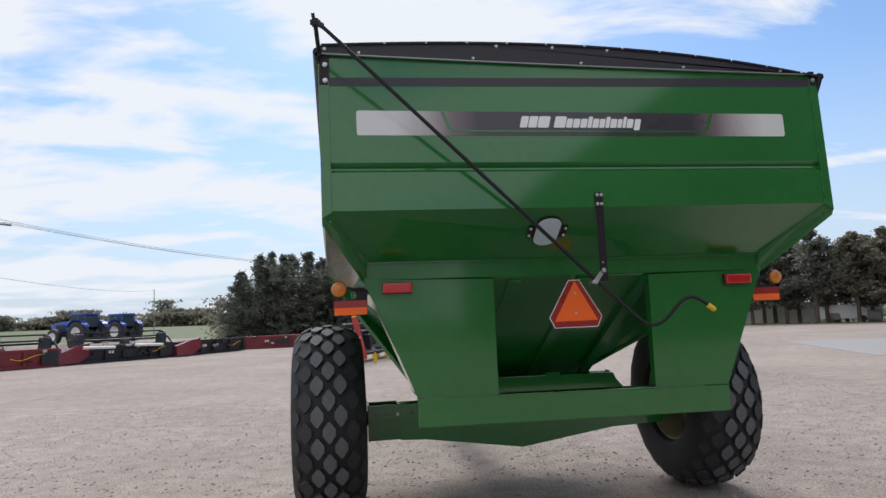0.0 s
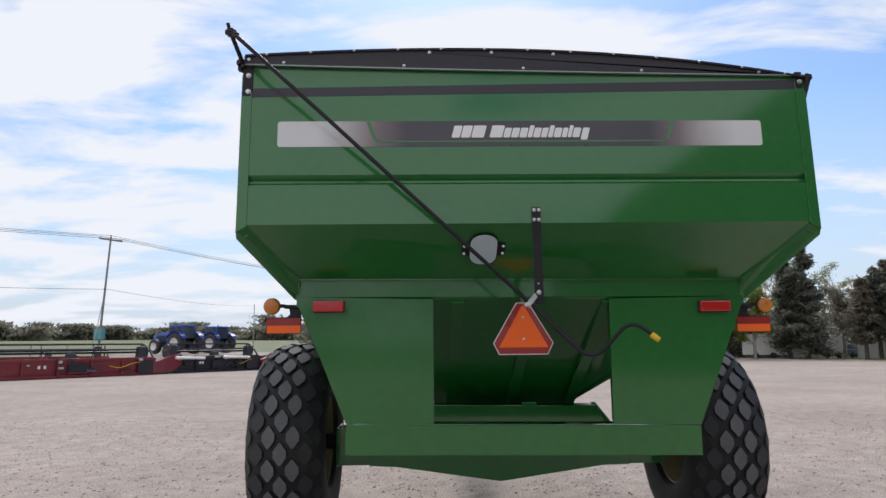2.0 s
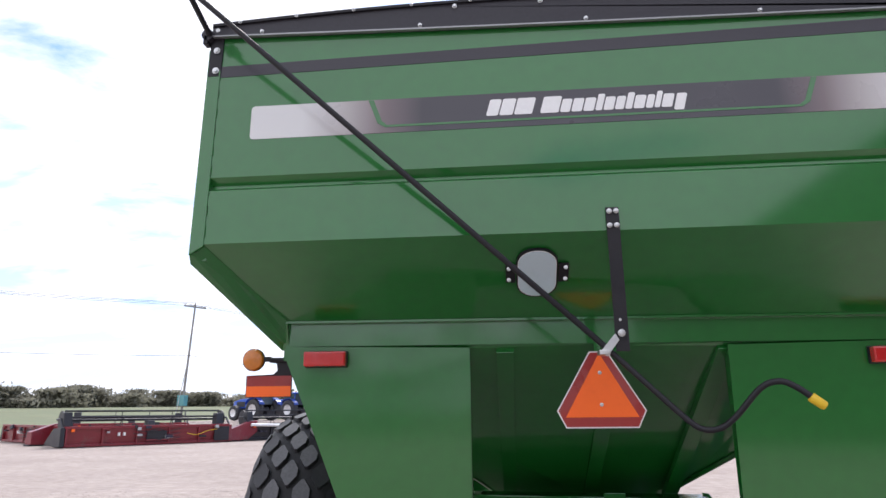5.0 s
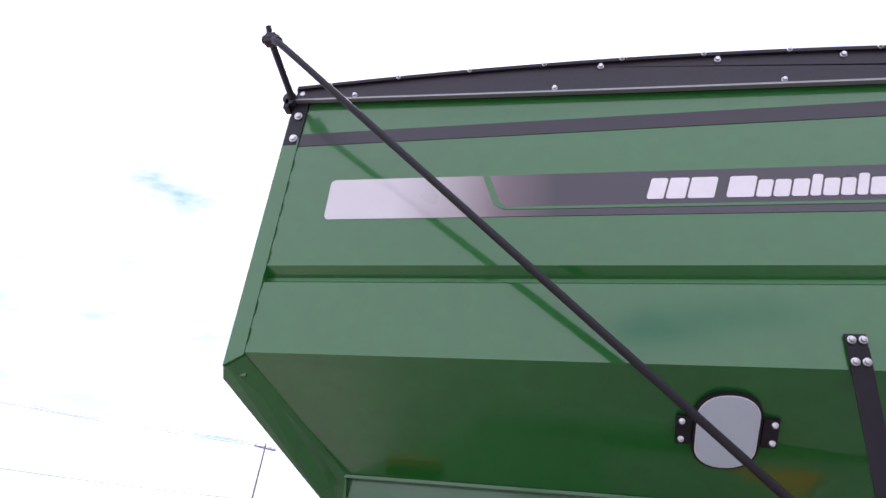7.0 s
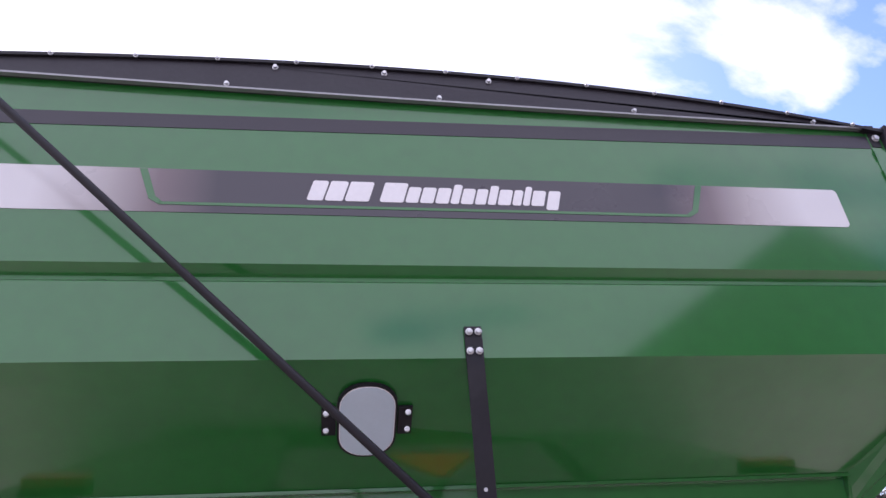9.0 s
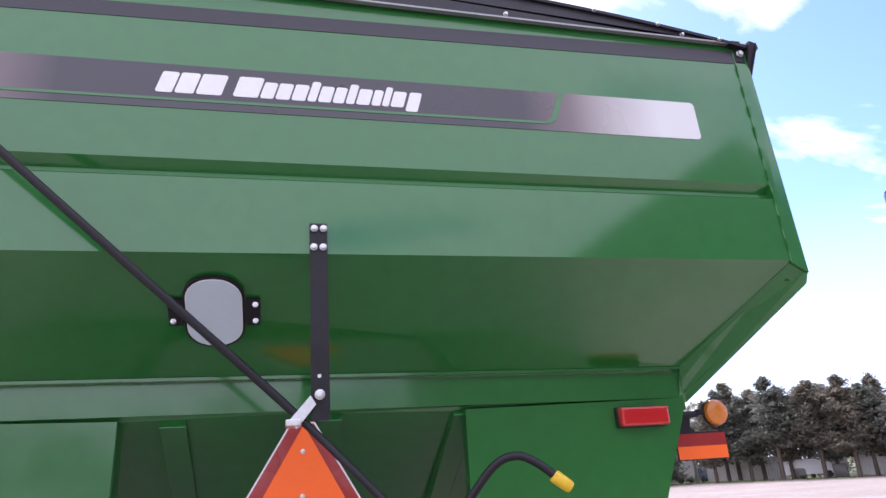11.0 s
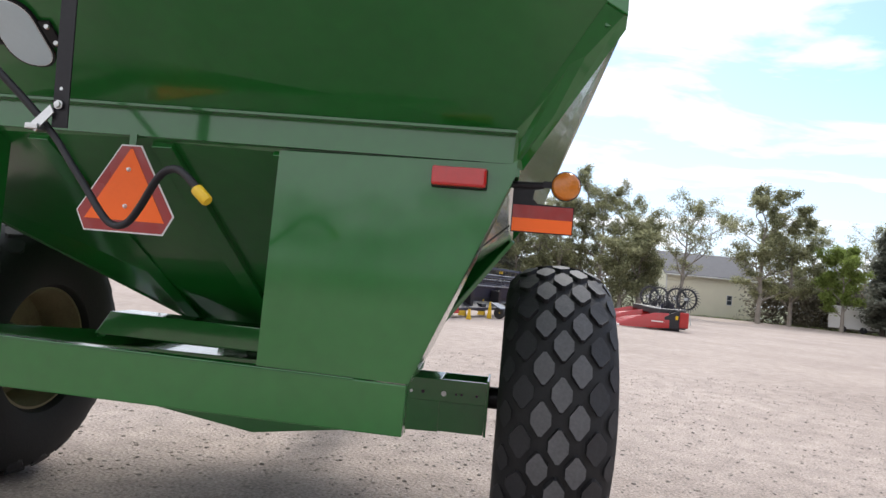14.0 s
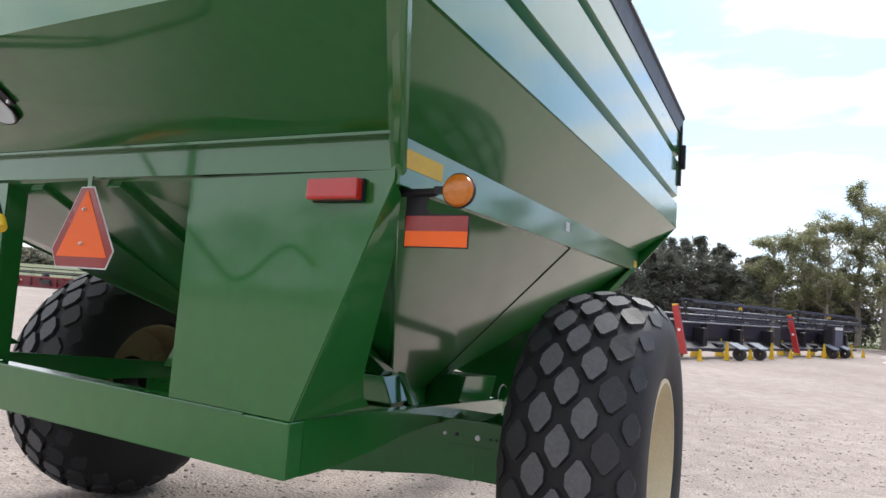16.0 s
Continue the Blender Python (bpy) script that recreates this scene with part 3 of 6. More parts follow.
for s in (-1, 1):
    low = ((0.0, 0.20), (0.06, 0.20), (0.20, 0.17), (0.32, 0.125), (0.45, 0.10), (1.0, 0.11))
    bm = slab([rail_at(s, 0.0), rail_at(s, 1.0)] + [rail_at(s, q, d) for q, d in reversed(low)], (-s * 0.012, 0, 0))
    side_rail = cpart("side_rail", bm, GREEN)
    bm = slab([rail_at(s, 0.0, 0.0, 0.013), rail_at(s, 1.0, 0.0, 0.013), rail_at(s, 1.0, 0.0, 0.07), rail_at(s, 0.0, 0.0, 0.07)], (0, 0, -0.01))
    cpart("rail_flange", bm, GREEN, side_rail)
    bm = slab([rail_at(s, 0.49, 0.06, -0.004), rail_at(s, 0.56, 0.06, -0.004), rail_at(s, 0.54, 0.12, -0.004), rail_at(s, 0.535, 0.21, -0.004), rail_at(s, 0.515, 0.21, -0.004), rail_at(s, 0.51, 0.12, -0.004)], (-s * 0.01, 0, 0))
    cpart("rail_tab", bm, GREEN, side_rail)
    bm = slab([(s * 0.80, 6.20, 1.232), (s * 0.845, 6.20, 1.226), (s * 0.955, 6.16, 1.075), (s * 0.905, 6.16, 1.075)], (0, 0.015, 0.01))
    cpart("saddle_end", bm, GREEN, saddle)
    # front leg: a flanged plate from the rail up to the neck's front corner
    # widened inward to the middle, added to block front light under the hopper
    bm = slab([(s * 1.57, 8.73, 2.04), (s * 0.40, 9.15, 2.04), (s * 0.02, 8.72, 1.42), (s * 0.02, 8.42, 1.06), (s * 0.42, 8.22, 1.02), (s * 0.50, 8.12, 0.90), (s * 0.755, 8.0, 0.88)], (-s * 0.006, 0.010, 0))
    leg = cpart("front_leg", bm, GREEN)
    bm = slab([(s * 1.572, 8.715, 2.045), (s * 0.757, 7.985, 0.885), (s * 0.782, 8.02, 0.872), (s * 1.60, 8.75, 2.03)], (-s * 0.004, 0.004, 0.012))
    cpart("leg_edge", bm, GREEN, leg)
    ring = [(s * (0.72 + 0.02 * math.cos(a * 0.4)), 8.06 + 0.05 * math.cos(a * 0.4), 0.92 + 0.085 * math.sin(a * 0.4)) for a in range(17)]
    cpart("linch_pin", tube(ring, 0.006, 6), STEEL, side_rail)
cpart("sump", slab([(-0.70, 7.36, 1.12), (0.70, 7.36, 1.12), (0.62, 7.36, 0.80), (-0.62, 7.36, 0.80)], (0, 0.60, -0.04), 0.01), GREEN)
cpart("front_crossbeam", box(-0.74, 8.0, 0.72, 0.74, 8.14, 0.88, 0.008), GREEN)

# axle
bm = slab([(-1.20, 6.44, 0.995), (1.20, 6.44, 0.985), (1.20, 6.44, 0.655), (0.95, 6.44, 0.65), (0, 6.44, 0.52), (-0.95, 6.44, 0.66), (-1.20, 6.44, 0.672)], (0, 0.34, 0), 0.006)
axle = cpart("axle_beam", bm, GREEN, None, "deep green fabricated axle beam, lowest at its middle")
for s in (-1, 1):
    at, ab = 0.998 - 0.010 * s, 0.672 - 0.010 * s
    xa = min(s * 1.20, s * 1.485)
    prof = [(6.44, at), (6.455, at), (6.455, ab + 0.02), (6.745, ab + 0.02), (6.745, at), (6.76, at), (6.76, ab), (6.44, ab)]
    cpart("axle_channel", slab([(xa, y, z) for y, z in prof], (0.285, 0, 0)), GREEN, axle)
    cpart("axle_end_plate", box(s * 1.495 - 0.008, 6.42, ab - 0.005, s * 1.495 + 0.008, 6.78, at + 0.015, 0.003), GREEN, axle)
    bm = slab([(s * 0.99, 6.425, at), (s * 1.505, 6.425, at), (s * 1.505, 6.425, at - 0.14), (s * 1.01, 6.425, at - 0.14)], (0, 0.014, 0), 0.003)
    cpart("slide_channel", bm, GREEN, axle)
    for hx, r in ((1.09, 0.011), (1.30, 0.008), (1.335, 0.008), (1.43, 0.008)):
        cpart("bolt_hole", lathe([(0, 0), (0, r), (-0.003, r), (-0.003, 0)], 10, None, "y", (s * hx, 6.424, at - 0.085)), BLACK_PAINT, axle)
    for hx, r in ((1.015, 0.010), (1.222, 0.017)):
        cpart("pin", lathe([(0, 0), (0, r), (-0.01, r * 0.9), (-0.01, 0)], 14, None, "y", (s * hx, 6.425, at - 0.088)), WHITE, axle)
    cpart("spindle", lathe([(0, 0), (0, 0.07), (0.22, 0.07), (0.22, 0)], 20, None, "x", (s * 1.48 if s > 0 else -1.70, 6.58, 0.88)), BLACK_PAINT, axle, smooth=True)
bm = slab([(-0.15, 6.7, 0.95), (0.15, 6.7, 0.95), (0.09, 11.6, 0.62), (-0.09, 11.6, 0.62)], (0, 0, -0.16), 0.01)
tongue = cpart("tongue", bm, GREEN)
cpart("hitch", slab([(-0.09, 11.55, 0.58), (0.09, 11.55, 0.58), (0.07, 11.9, 0.58), (-0.07, 11.9, 0.58)], (0, 0, -0.05), 0.008), BLACK_PAINT, tongue)
cpart("jack_stand", tube([(0.16, 10.6, 0.012), (0.16, 10.6, 0.95)], 0.04, 12), BLACK_PAINT, tongue)
cpart("jack_foot", box(0.06, 10.5, 0.0, 0.26, 10.7, 0.015), BLACK_PAINT, tongue)

# wheels
R, TW, WX = 0.895, 0.31, 1.905


def tyre_profile(s):
    """Carcass section: bead, bulging sidewall, rounded shoulder, crown."""
    half = [(0.285, 0.445), (0.304, 0.50), (0.315, 0.60), (0.312, 0.68), (0.296, 0.755), (0.255, 0.805), (0.18, 0.838), (0.09, 0.856), (0, 0.861)]
    return half + [(-x, r) for x, r in reversed(half[:-1])] + [(-0.24, 0.42), (0.24, 0.42), (0.285, 0.445)]


def lug_mesh(off, half_w, half_l):
    """One six-sided tread block on the crown at offset off."""
    def crown(x):
        a = abs(x)
        return R - 0.003 - 0.95 * a ** 2 - 5.0 * max(0, a - 0.2) ** 2
    b = bmesh.new()
    outline = [(off + half_w * u, half_l * v) for u, v in ((-1, -0.30), (-0.16, -1), (0.16, -1), (1, -0.30), (1, 0.30), (0.16, 1), (-0.16, 1), (-1, 0.30))]
    low, up = [], []
    for x, t in outline:
        x = max(-0.300, min(0.300, x))
        xi = off + (x - off) * 0.91
        ti = t * 0.91
        ang = t / R
        angi = ti / R
        r0, r1 = crown(x) - 0.045, crown(xi)
        low.append(b.verts.new((x, r0 * math.sin(ang), r0 * math.cos(ang))))
        up.append(b.verts.new((xi, r1 * math.sin(angi), r1 * math.cos(angi))))
    top = b.faces.new(up)
    top.material_index = 1
    for i in range(8):
        j = (i + 1) % 8
        b.faces.new((low[i], low[j], up[j], up[i]))
    me = bpy.data.meshes.new("tread_block")
    bmesh.ops.recalc_face_normals(b, faces=b.faces)
    b.to_mesh(me)
    b.free()
    me.materials.append(RUBBER)
    # worn tops in the middle; outer columns darker, painting the rounded shoulder's shade
    me.materials.append(RUBBER_TOP if abs(off) < 0.15 else RUBBER)
    return me


LUGS = 21
COLUMNS = [(0.0, 0), (-0.095, 1), (0.095, 1), (-0.190, 0), (0.190, 0), (-0.272, 1), (0.272, 1)]
lug_meshes = [lug_mesh(off, 0.056 if abs(off) < 0.25 else 0.034, 0.098 if abs(off) < 0.25 else 0.086) for off, _ in COLUMNS]
for s in (-1, 1):
    bm = lathe(tyre_profile(s), 72)
    tyre = part("tyre", bm, TYRE_BLACK, cart, "large black diamond-tread tyre, dusty and half worn", smooth=True)
    tyre.location = (1.888 if s > 0 else -1.862, 0, R - 0.006 + s * -0.012)
    tyre.scale.x = 1.04
    for k in range(LUGS):
        for (off, stag), me in zip(COLUMNS, lug_meshes):
            ob = new("tread_block", me)
            ob.parent = tyre
            ob.rotation_euler.x = 2 * math.pi * (k + 0.5 * stag) / LUGS + (0.07 if s < 0 else 0.145)
    o = s
    dish = [(0.285 * o, 0.455), (0.304 * o, 0.452), (0.306 * o, 0.430), (0.25 * o, 0.412), (0.19 * o, 0.385), (0.06 * o, 0.36), (0.05 * o, 0.20), (0.09 * o, 0.13), (0.09 * o, 0.0)]
    rim_ob = part("rim", lathe(dish, 48), CREAM, cart, "dusty cream painted steel rim, shade painted into its inside", smooth=True)
    rim_ob.location = tyre.location
    # inner side of the rim, its shade put into the colour
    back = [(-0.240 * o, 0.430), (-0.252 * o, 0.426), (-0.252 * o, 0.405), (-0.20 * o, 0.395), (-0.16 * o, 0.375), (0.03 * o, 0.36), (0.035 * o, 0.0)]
    ob = part("rim_barrel", lathe(back, 48), SHADED_CREAM, rim_ob, smooth=True)
    bm = lathe([(0.09 * o, 0), (0.09 * o, 0.10), (0.17 * o, 0.095), (0.18 * o, 0.06), (0.18 * o, 0)], 24)
    for i in range(10):
        a = 2 * math.pi * i / 10
        bolt(0.055 * o, 0.165 * math.cos(a), 0.165 * math.sin(a), 0.016, "x", 2 * o, bm)
    part("hub", bm, CREAM, rim_ob, smooth=True)
    part("inner_hub", lathe([(-0.06 * o, 0), (-0.06 * o, 0.13), (0.03 * o, 0.15)], 24), BLACK_PAINT, rim_ob, smooth=True)


# ---- fittings on the cart ----
# tarp: end caps, arched cover, edge roll
def tarp_top(x):
    """Height of the arched tarp over x."""
    u = x / HALF
    return 3.690 - 0.115 * u * u - 0.055 * u - 0.02 * u ** 3


for y0, dy in ((4.268, 0.035), (FRONT + 0.0, 0.035)):
    xs = [-1.84 + 3.72 * i / 24 for i in range(25)]
    low = lambda x: 3.552 - 0.040 * (x / HALF) - 0.008 * (1 - (x / HALF) ** 2)
    bm = slab([(x, y0 + 0.03, tarp_top(x)) for x in xs] + [(x, y0 + 0.03, low(x)) for x in reversed(xs)], (0, dy, 0))
    cap = cpart("tarp_end_cap", bm, BLACK_VINYL, None, "black end cap with a row of bolts")
    bm = slab([(x, y0 + 0.018, tarp_top(x) + 0.006) for x in xs] + [(x, y0 + 0.018, tarp_top(x) - 0.008) for x in reversed(xs)], (0, 0.05, 0))
    cpart("cap_trim", bm, BLACK_PAINT, cap)
    bm = slab([(x, y0 + 0.02, low(x) + 0.004) for x in xs] + [(x, y0 + 0.02, low(x) - 0.004) for x in reversed(xs)], (0, 0.02, 0))
    cpart("cap_trim", bm, DARK_ALU, cap)
    if y0 < 5:
        for i in range(13):
            x = -1.70 + i * 0.285
            cpart("rivet", bolt(x, y0 + 0.018, tarp_top(x) - 0.002, 0.007), STEEL, cap)
        for i in range(5):
            x = -1.59 + i * 0.785
            cpart("rivet", bolt(x, y0 + 0.03, low(x) + 0.020, 0.008), STEEL, cap)
        for x in (-0.637, -0.228, 0.181):
            cpart("rivet", bolt(x, y0 + 0.03, tarp_top(x) - 0.022, 0.009), STEEL, cap)
bm = bmesh.new()
rows = []
for j in range(41):
    y = 4.30 + (FRONT - 4.28) * j / 40
    sag = 0.018 * (0.5 - 0.5 * math.cos(2 * math.pi * j / 8))
    rows.append([bm.verts.new((-1.85 + 3.72 * i / 24, y, tarp_top(-1.85 + 3.72 * i / 24) - sag)) for i in range(25)])
for a, b in zip(rows, rows[1:]):
    for i in range(24):
        bm.faces.new((a[i], a[i + 1], b[i + 1], b[i]))
bmesh.ops.solidify(bm, geom=list(bm.faces), thickness=0.004)
tarp = cpart("tarp", bm, BLACK_VINYL, None, "taut black vinyl roll tarp", True)
bm = slab([(1.855, 4.272, 3.52), (1.89, 4.272, 3.512), (1.895, 4.272, 3.485), (1.880, 4.272, 3.47), (1.868, 4.34, 3.33), (1.858, 4.34, 3.33)], (0, FRONT - 4.2, 0))
cpart("tarp_edge", bm, BLACK_VINYL, tarp)
cpart("roll_tube", tube([(-1.865, 4.285, 3.60), (-1.865, FRONT + 0.05, 3.60)], 0.030, 14), BLACK_VINYL, tarp, smooth=True)
# corner brackets
yb = rear_y(3.45)
bm = slab([(-1.858, yb - 0.008, 3.38), (-1.792, yb - 0.008, 3.38), (-1.788, yb - 0.004, 3.655), (-1.852, yb - 0.004, 3.655)], (0, 0.02, 0), 0.003)
brk = cpart("tarp_bracket", bm, BLACK_PAINT)
for z in (3.411, 3.52, 3.628):
    cpart("bolt", bolt(-1.818, yb - 0.008, z, 0.013), STEEL, brk)
cpart("stop_tab", box(-1.885, 4.285, 3.55, -1.86, 4.33, 3.60, 0.005), BLACK_PAINT, brk)
bm = slab([(1.80, yb - 0.008, 3.43), (1.845, yb - 0.008, 3.43), (1.845, yb - 0.006, 3.545), (1.80, yb - 0.006, 3.545)], (0, 0.02, 0), 0.003)
brk = cpart("tarp_bracket", bm, BLACK_PAINT)
cpart("bolt", bolt(1.825, yb - 0.008, 3.475, 0.013), STEEL, brk)
bm = box(1.855, FRONT - 0.02, 2.85, 1.885, FRONT + 0.05, 3.40, 0.006)
latch = cpart("latch_bracket", bm, BLACK_PAINT)
cpart("latch_box", box(1.875, FRONT - 0.03, 3.0, 1.92, FRONT + 0.04, 3.22, 0.008), BLACK_PAINT, latch)

# tarp crank: joint, rod with an S bend, yellow grip
X = -CX + 0.011
arm = cpart("crank_arm", tube([(-0.035 + X, 4.29, 3.60), (-0.05 + X, 4.09, 3.69)], 0.0145, 10), BLACK_PAINT)
bm = lathe([(-0.033, 0), (-0.033, 0.015), (-0.024, 0.019), (0.024, 0.019), (0.033, 0.015), (0.033, 0)], 12, None, "x", (-0.05 + X, 4.065, 3.70))
box(-0.072 + X, 4.048, 3.675, -0.030 + X, 4.085, 3.725, 0.008, bm)
tube([(-0.058 + X, 4.07, 3.715), (-0.066 + X, 4.05, 3.755)], 0.012, 8, bm)
tube([(-0.03 + X, 4.06, 3.69), (-0.008 + X, 4.05, 3.672)], 0.019, 10, bm)
cpart("universal_joint", bm, BLACK_PAINT, arm)
path = [(-0.03 + X, 4.055, 3.68)] + [(X + q * 1.75, 4.035 + q * 0.265, 3.655 - q * 1.59) for q in (0.02, 0.25, 0.5, 0.75, 1.0)]
path += [(1.95 + X, 4.265, 1.862), (2.07 + X, 4.23, 1.738), (2.125 + X, 4.215, 1.700), (2.185 + X, 4.19, 1.705), (2.24 + X, 4.16, 1.752), (2.32 + X, 4.115, 1.850), (2.38 + X, 4.09, 1.873), (2.432 + X, 4.07, 1.850), (2.492 + X, 4.052, 1.798)]
rod_path = smooth_path(path, 6)
rod = cpart("crank_rod", tube(rod_path, 0.013, 12, None, [0.013 if p[2] > 2.02 else 0.0118 for p in rod_path]), BLACK_PAINT, None, "bent black steel crank rod", True)
cpart("grip", tube([(2.470 + X, 4.057, 1.816), (2.474 + X, 4.056, 1.812), (2.508 + X, 4.047, 1.784), (2.513 + X, 4.046, 1.780)], 0.018, 14, None, [0.0165, 0.0185, 0.0175, 0.014]), YELLOW, rod, "yellow plastic grip", True)
# hanging strap with its holes and clip
ys = rear_y(2.6) - 0.012
bm = box(1.822 + X, ys, 2.51, 1.877 + X, ys + 0.008, 2.626, 0.002)
slab([(1.822 + X, ys - 0.004, 2.585), (1.877 + X, ys - 0.004, 2.585), (1.884 + X, 4.285, 2.01), (1.828 + X, 4.285, 2.01)], (0, 0.006, 0), 0.001, bm)
strap = cpart("hanger_strap", bm, BLACK_PAINT, None, "black steel hanger strap with bolt holes")
for x, z in ((1.836, 2.606), (1.865, 2.606), (1.835, 2.543), (1.864, 2.543)):
    cpart("bolt", bolt(x + X, ys - 0.004, z, 0.009), STEEL, strap)
cpart("bolt", bolt(1.853 + X, 4.276, 2.084, 0.012), STEEL, strap)
for i in range(7):
    cpart("strap_hole", lathe([(0, 0), (0, 0.006), (-0.002, 0.006), (-0.002, 0)], 8, None, "y", (1.852 + X, 4.275 + 0.0012 * i, 2.47 - i * 0.055)), STEEL, strap)
bm = slab([(1.826 + X, 4.276, 2.082), (1.842 + X, 4.276, 2.056), (1.787 + X, 4.270, 1.987), (1.763 + X, 4.270, 2.010)], (0, -0.006, 0), 0.001)
box(1.755 + X, 4.255, 1.995, 1.80 + X, 4.325, 2.015, 0.004, bm)
cpart("rod_clip", bm, STEEL, strap, "bright metal clip")

# slow-vehicle triangle hanging in the opening
smv = cpart("vehicle_emblem", slab([(x - 0.003, FY - 0.012, z) for x, z in ((-0.042, 2.052), (0.045, 2.052), (0.212, 1.772), (0.172, 1.692), (-0.168, 1.692), (-0.208, 1.772))], (0, 0.003, 0)), WHITE, None, "orange triangle with dark red reflective border, slightly faded")
cpart("red_border", slab([(x - 0.003, FY - 0.0145, z) for x, z in ((-0.038, 2.046), (0.041, 2.046), (0.205, 1.772), (0.168, 1.698), (-0.164, 1.698), (-0.201, 1.772))], (0, 0.002, 0)), DARK_RED, smv)
cpart("orange_triangle", slab([(x - 0.003, FY - 0.0165, z) for x, z in ((0.0, 2.035), (0.010, 2.035), (0.175, 1.742), (-0.168, 1.742))], (0, 0.0015, 0)), ORANGE, smv)
cpart("emblem_bracket", box(-0.018, FY - 0.006, 2.045, 0.012, FY - 0.001, 2.10), GREEN, smv)
for z in (1.95, 1.80):
    cpart("bolt", bolt(0.0, FY - 0.0165, z, 0.007), STEEL, smv)

# tail lamps and outrigger lamps
for s in (-1, 1):
    x0 = 1.345 * s
    up = 0.016 - 0.0085 * x0
    lamp = cpart("tail_lamp", box(x0 - 0.108, FY - 0.018, 1.968 + up, x0 + 0.108, FY, 2.05 + up, 0.006), BLACK_PAINT)
    cpart("lens", box(x0 - 0.106, FY - 0.058, 1.972 + up, x0 + 0.106, FY - 0.018, 2.046 + up, 0.010), RED_LENS, lamp, "red plastic lens")
    ya = 4.885
    b0 = s * 1.555
    bm = slab([(b0, ya, 2.03), (b0 + s * 0.115, ya, 2.03), (b0 + s * 0.115, ya, 2.005), (b0 + s * 0.085, ya, 2.0), (b0 + s * 0.08, ya, 1.965), (b0 + s * 0.10, ya, 1.945), (b0 + s * 0.245, ya, 1.94), (b0 + s * 0.245, ya, 1.828), (b0, ya, 1.828)], (0, 0.005, 0))
    bmesh.ops.translate(bm, vec=(0, 0, up), verts=bm.verts)
    outrigger = cpart("lamp_bracket", bm, BLACK_PAINT)
    xa, xb = sorted((b0 + s * 0.004, b0 + s * 0.241))
    cpart("red_tape", box(xa, ya - 0.002, 1.885 + up, xb, ya, 1.937 + up), DARK_RED, outrigger)
    cpart("orange_tape", box(xa, ya - 0.002, 1.832 + up, xb, ya, 1.885 + up), ORANGE, outrigger)
    cx = b0 + s * 0.205
    bm = lathe([(-0.032, 0), (-0.030, 0.03), (-0.022, 0.050), (-0.010, 0.056), (0.010, 0.056), (0.022, 0.050), (0.030, 0.03), (0.032, 0)], 28, None, "y", (cx, ya - 0.01, 2.020 + up))
    lens = cpart("amber_lens", bm, AMBER, outrigger, "round ribbed amber lens", True)
    bm = lathe([(-0.007, 0.0), (-0.007, 0.059), (0.007, 0.059), (0.007, 0.0)], 28, None, "y", (cx, ya - 0.01, 2.020 + up))
    box(*sorted((cx - s * 0.055, cx - s * 0.09))[:1], ya - 0.02, 2.01 + up, sorted((cx - s * 0.055, cx - s * 0.09))[1], ya, 2.035 + up, 0, bm)
    cpart("lens_bezel", bm, BLACK_PAINT, outrigger, smooth=True)
    cpart("lamp_tube", tube([(s * 1.50, ya, 2.015 + up), (b0 + s * 0.12, ya - 0.004, 2.018 + up)], 0.014, 10), BLACK_PAINT, outrigger)

# inspection window on the sloping panel
sl = Vector((0, 4.748 - 4.278, NECK - 2.525)).normalized()
nrm = Vector((0, sl.z, -sl.y))
wc = Vector((1.527 + X, 4.278, 2.525)) + sl * 0.235 + nrm * 0.002


def on_slope(u, v, h=0.0):
    return wc + Vector((u, 0, 0)) + sl * v + nrm * h


def capsule(hw, hl, r, h):
    pts = []
    for cx, cy, a0 in ((hw - r, hl - r, 0), (-hw + r, hl - r, 90), (-hw + r, -hl + r, 180), (hw - r, -hl + r, 270)):
        for k in range(7):
            a = radians(a0 + 15 * k)
            pts.append(on_slope(cx + r * math.cos(a), cy + r * math.sin(a), h))
    return pts


window = cpart("inspection_window", slab(capsule(0.094, 0.149, 0.083, 0.0), nrm * 0.012), BLACK_PAINT, None, "rounded inspection window with pale pane and black surround")
cpart("pane_edge", slab(capsule(0.087, 0.141, 0.079, 0.012), nrm * 0.0015), WHITE, window, "thin white edge")
cpart("pane", slab(capsule(0.0845, 0.1385, 0.0765, 0.012), nrm * 0.003), PANE_SHEEN, window, "plastic pane with its pale blue reflection painted in")
for s in (-1, 1):
    bm = slab([on_slope(s * 0.098, -0.055), on_slope(s * 0.142, -0.055), on_slope(s * 0.142, 0.055), on_slope(s * 0.098, 0.055)], nrm * 0.010)
    ear = cpart("clamp", bm, BLACK_PAINT, window)
    for v in (-0.035, 0.035):
        p = on_slope(s * 0.128, v, 0.012)
        cpart("bolt", lathe([(0, 0), (0, 0.010), (-0.008, 0.009), (-0.009, 0)], 10, None, "y", p), STEEL, window)

# decal band, with its lettering as plain slanted bars
def on_wall(x, z, out):
    return (x, rear_y(z) - out, z)


def wall_plate(pts, out, thick=0.0015):
    return slab([on_wall(x, z, out) for x, z in pts], (0, -thick, 0))


def rounded(x0, z0, x1, z1, r, slant=0.0):
    pts = []
    for cx, cz, a0 in ((x1 - r, z1 - r, 0), (x0 + r, z1 - r, 90), (x0 + r, z0 + r, 180), (x1 - r, z0 + r, 270)):
        for k in range(4):
            a = radians(a0 + 30 * k)
            pts.append((cx + r * math.cos(a) + slant * (cz - z0), cz + r * math.sin(a)))
    return pts


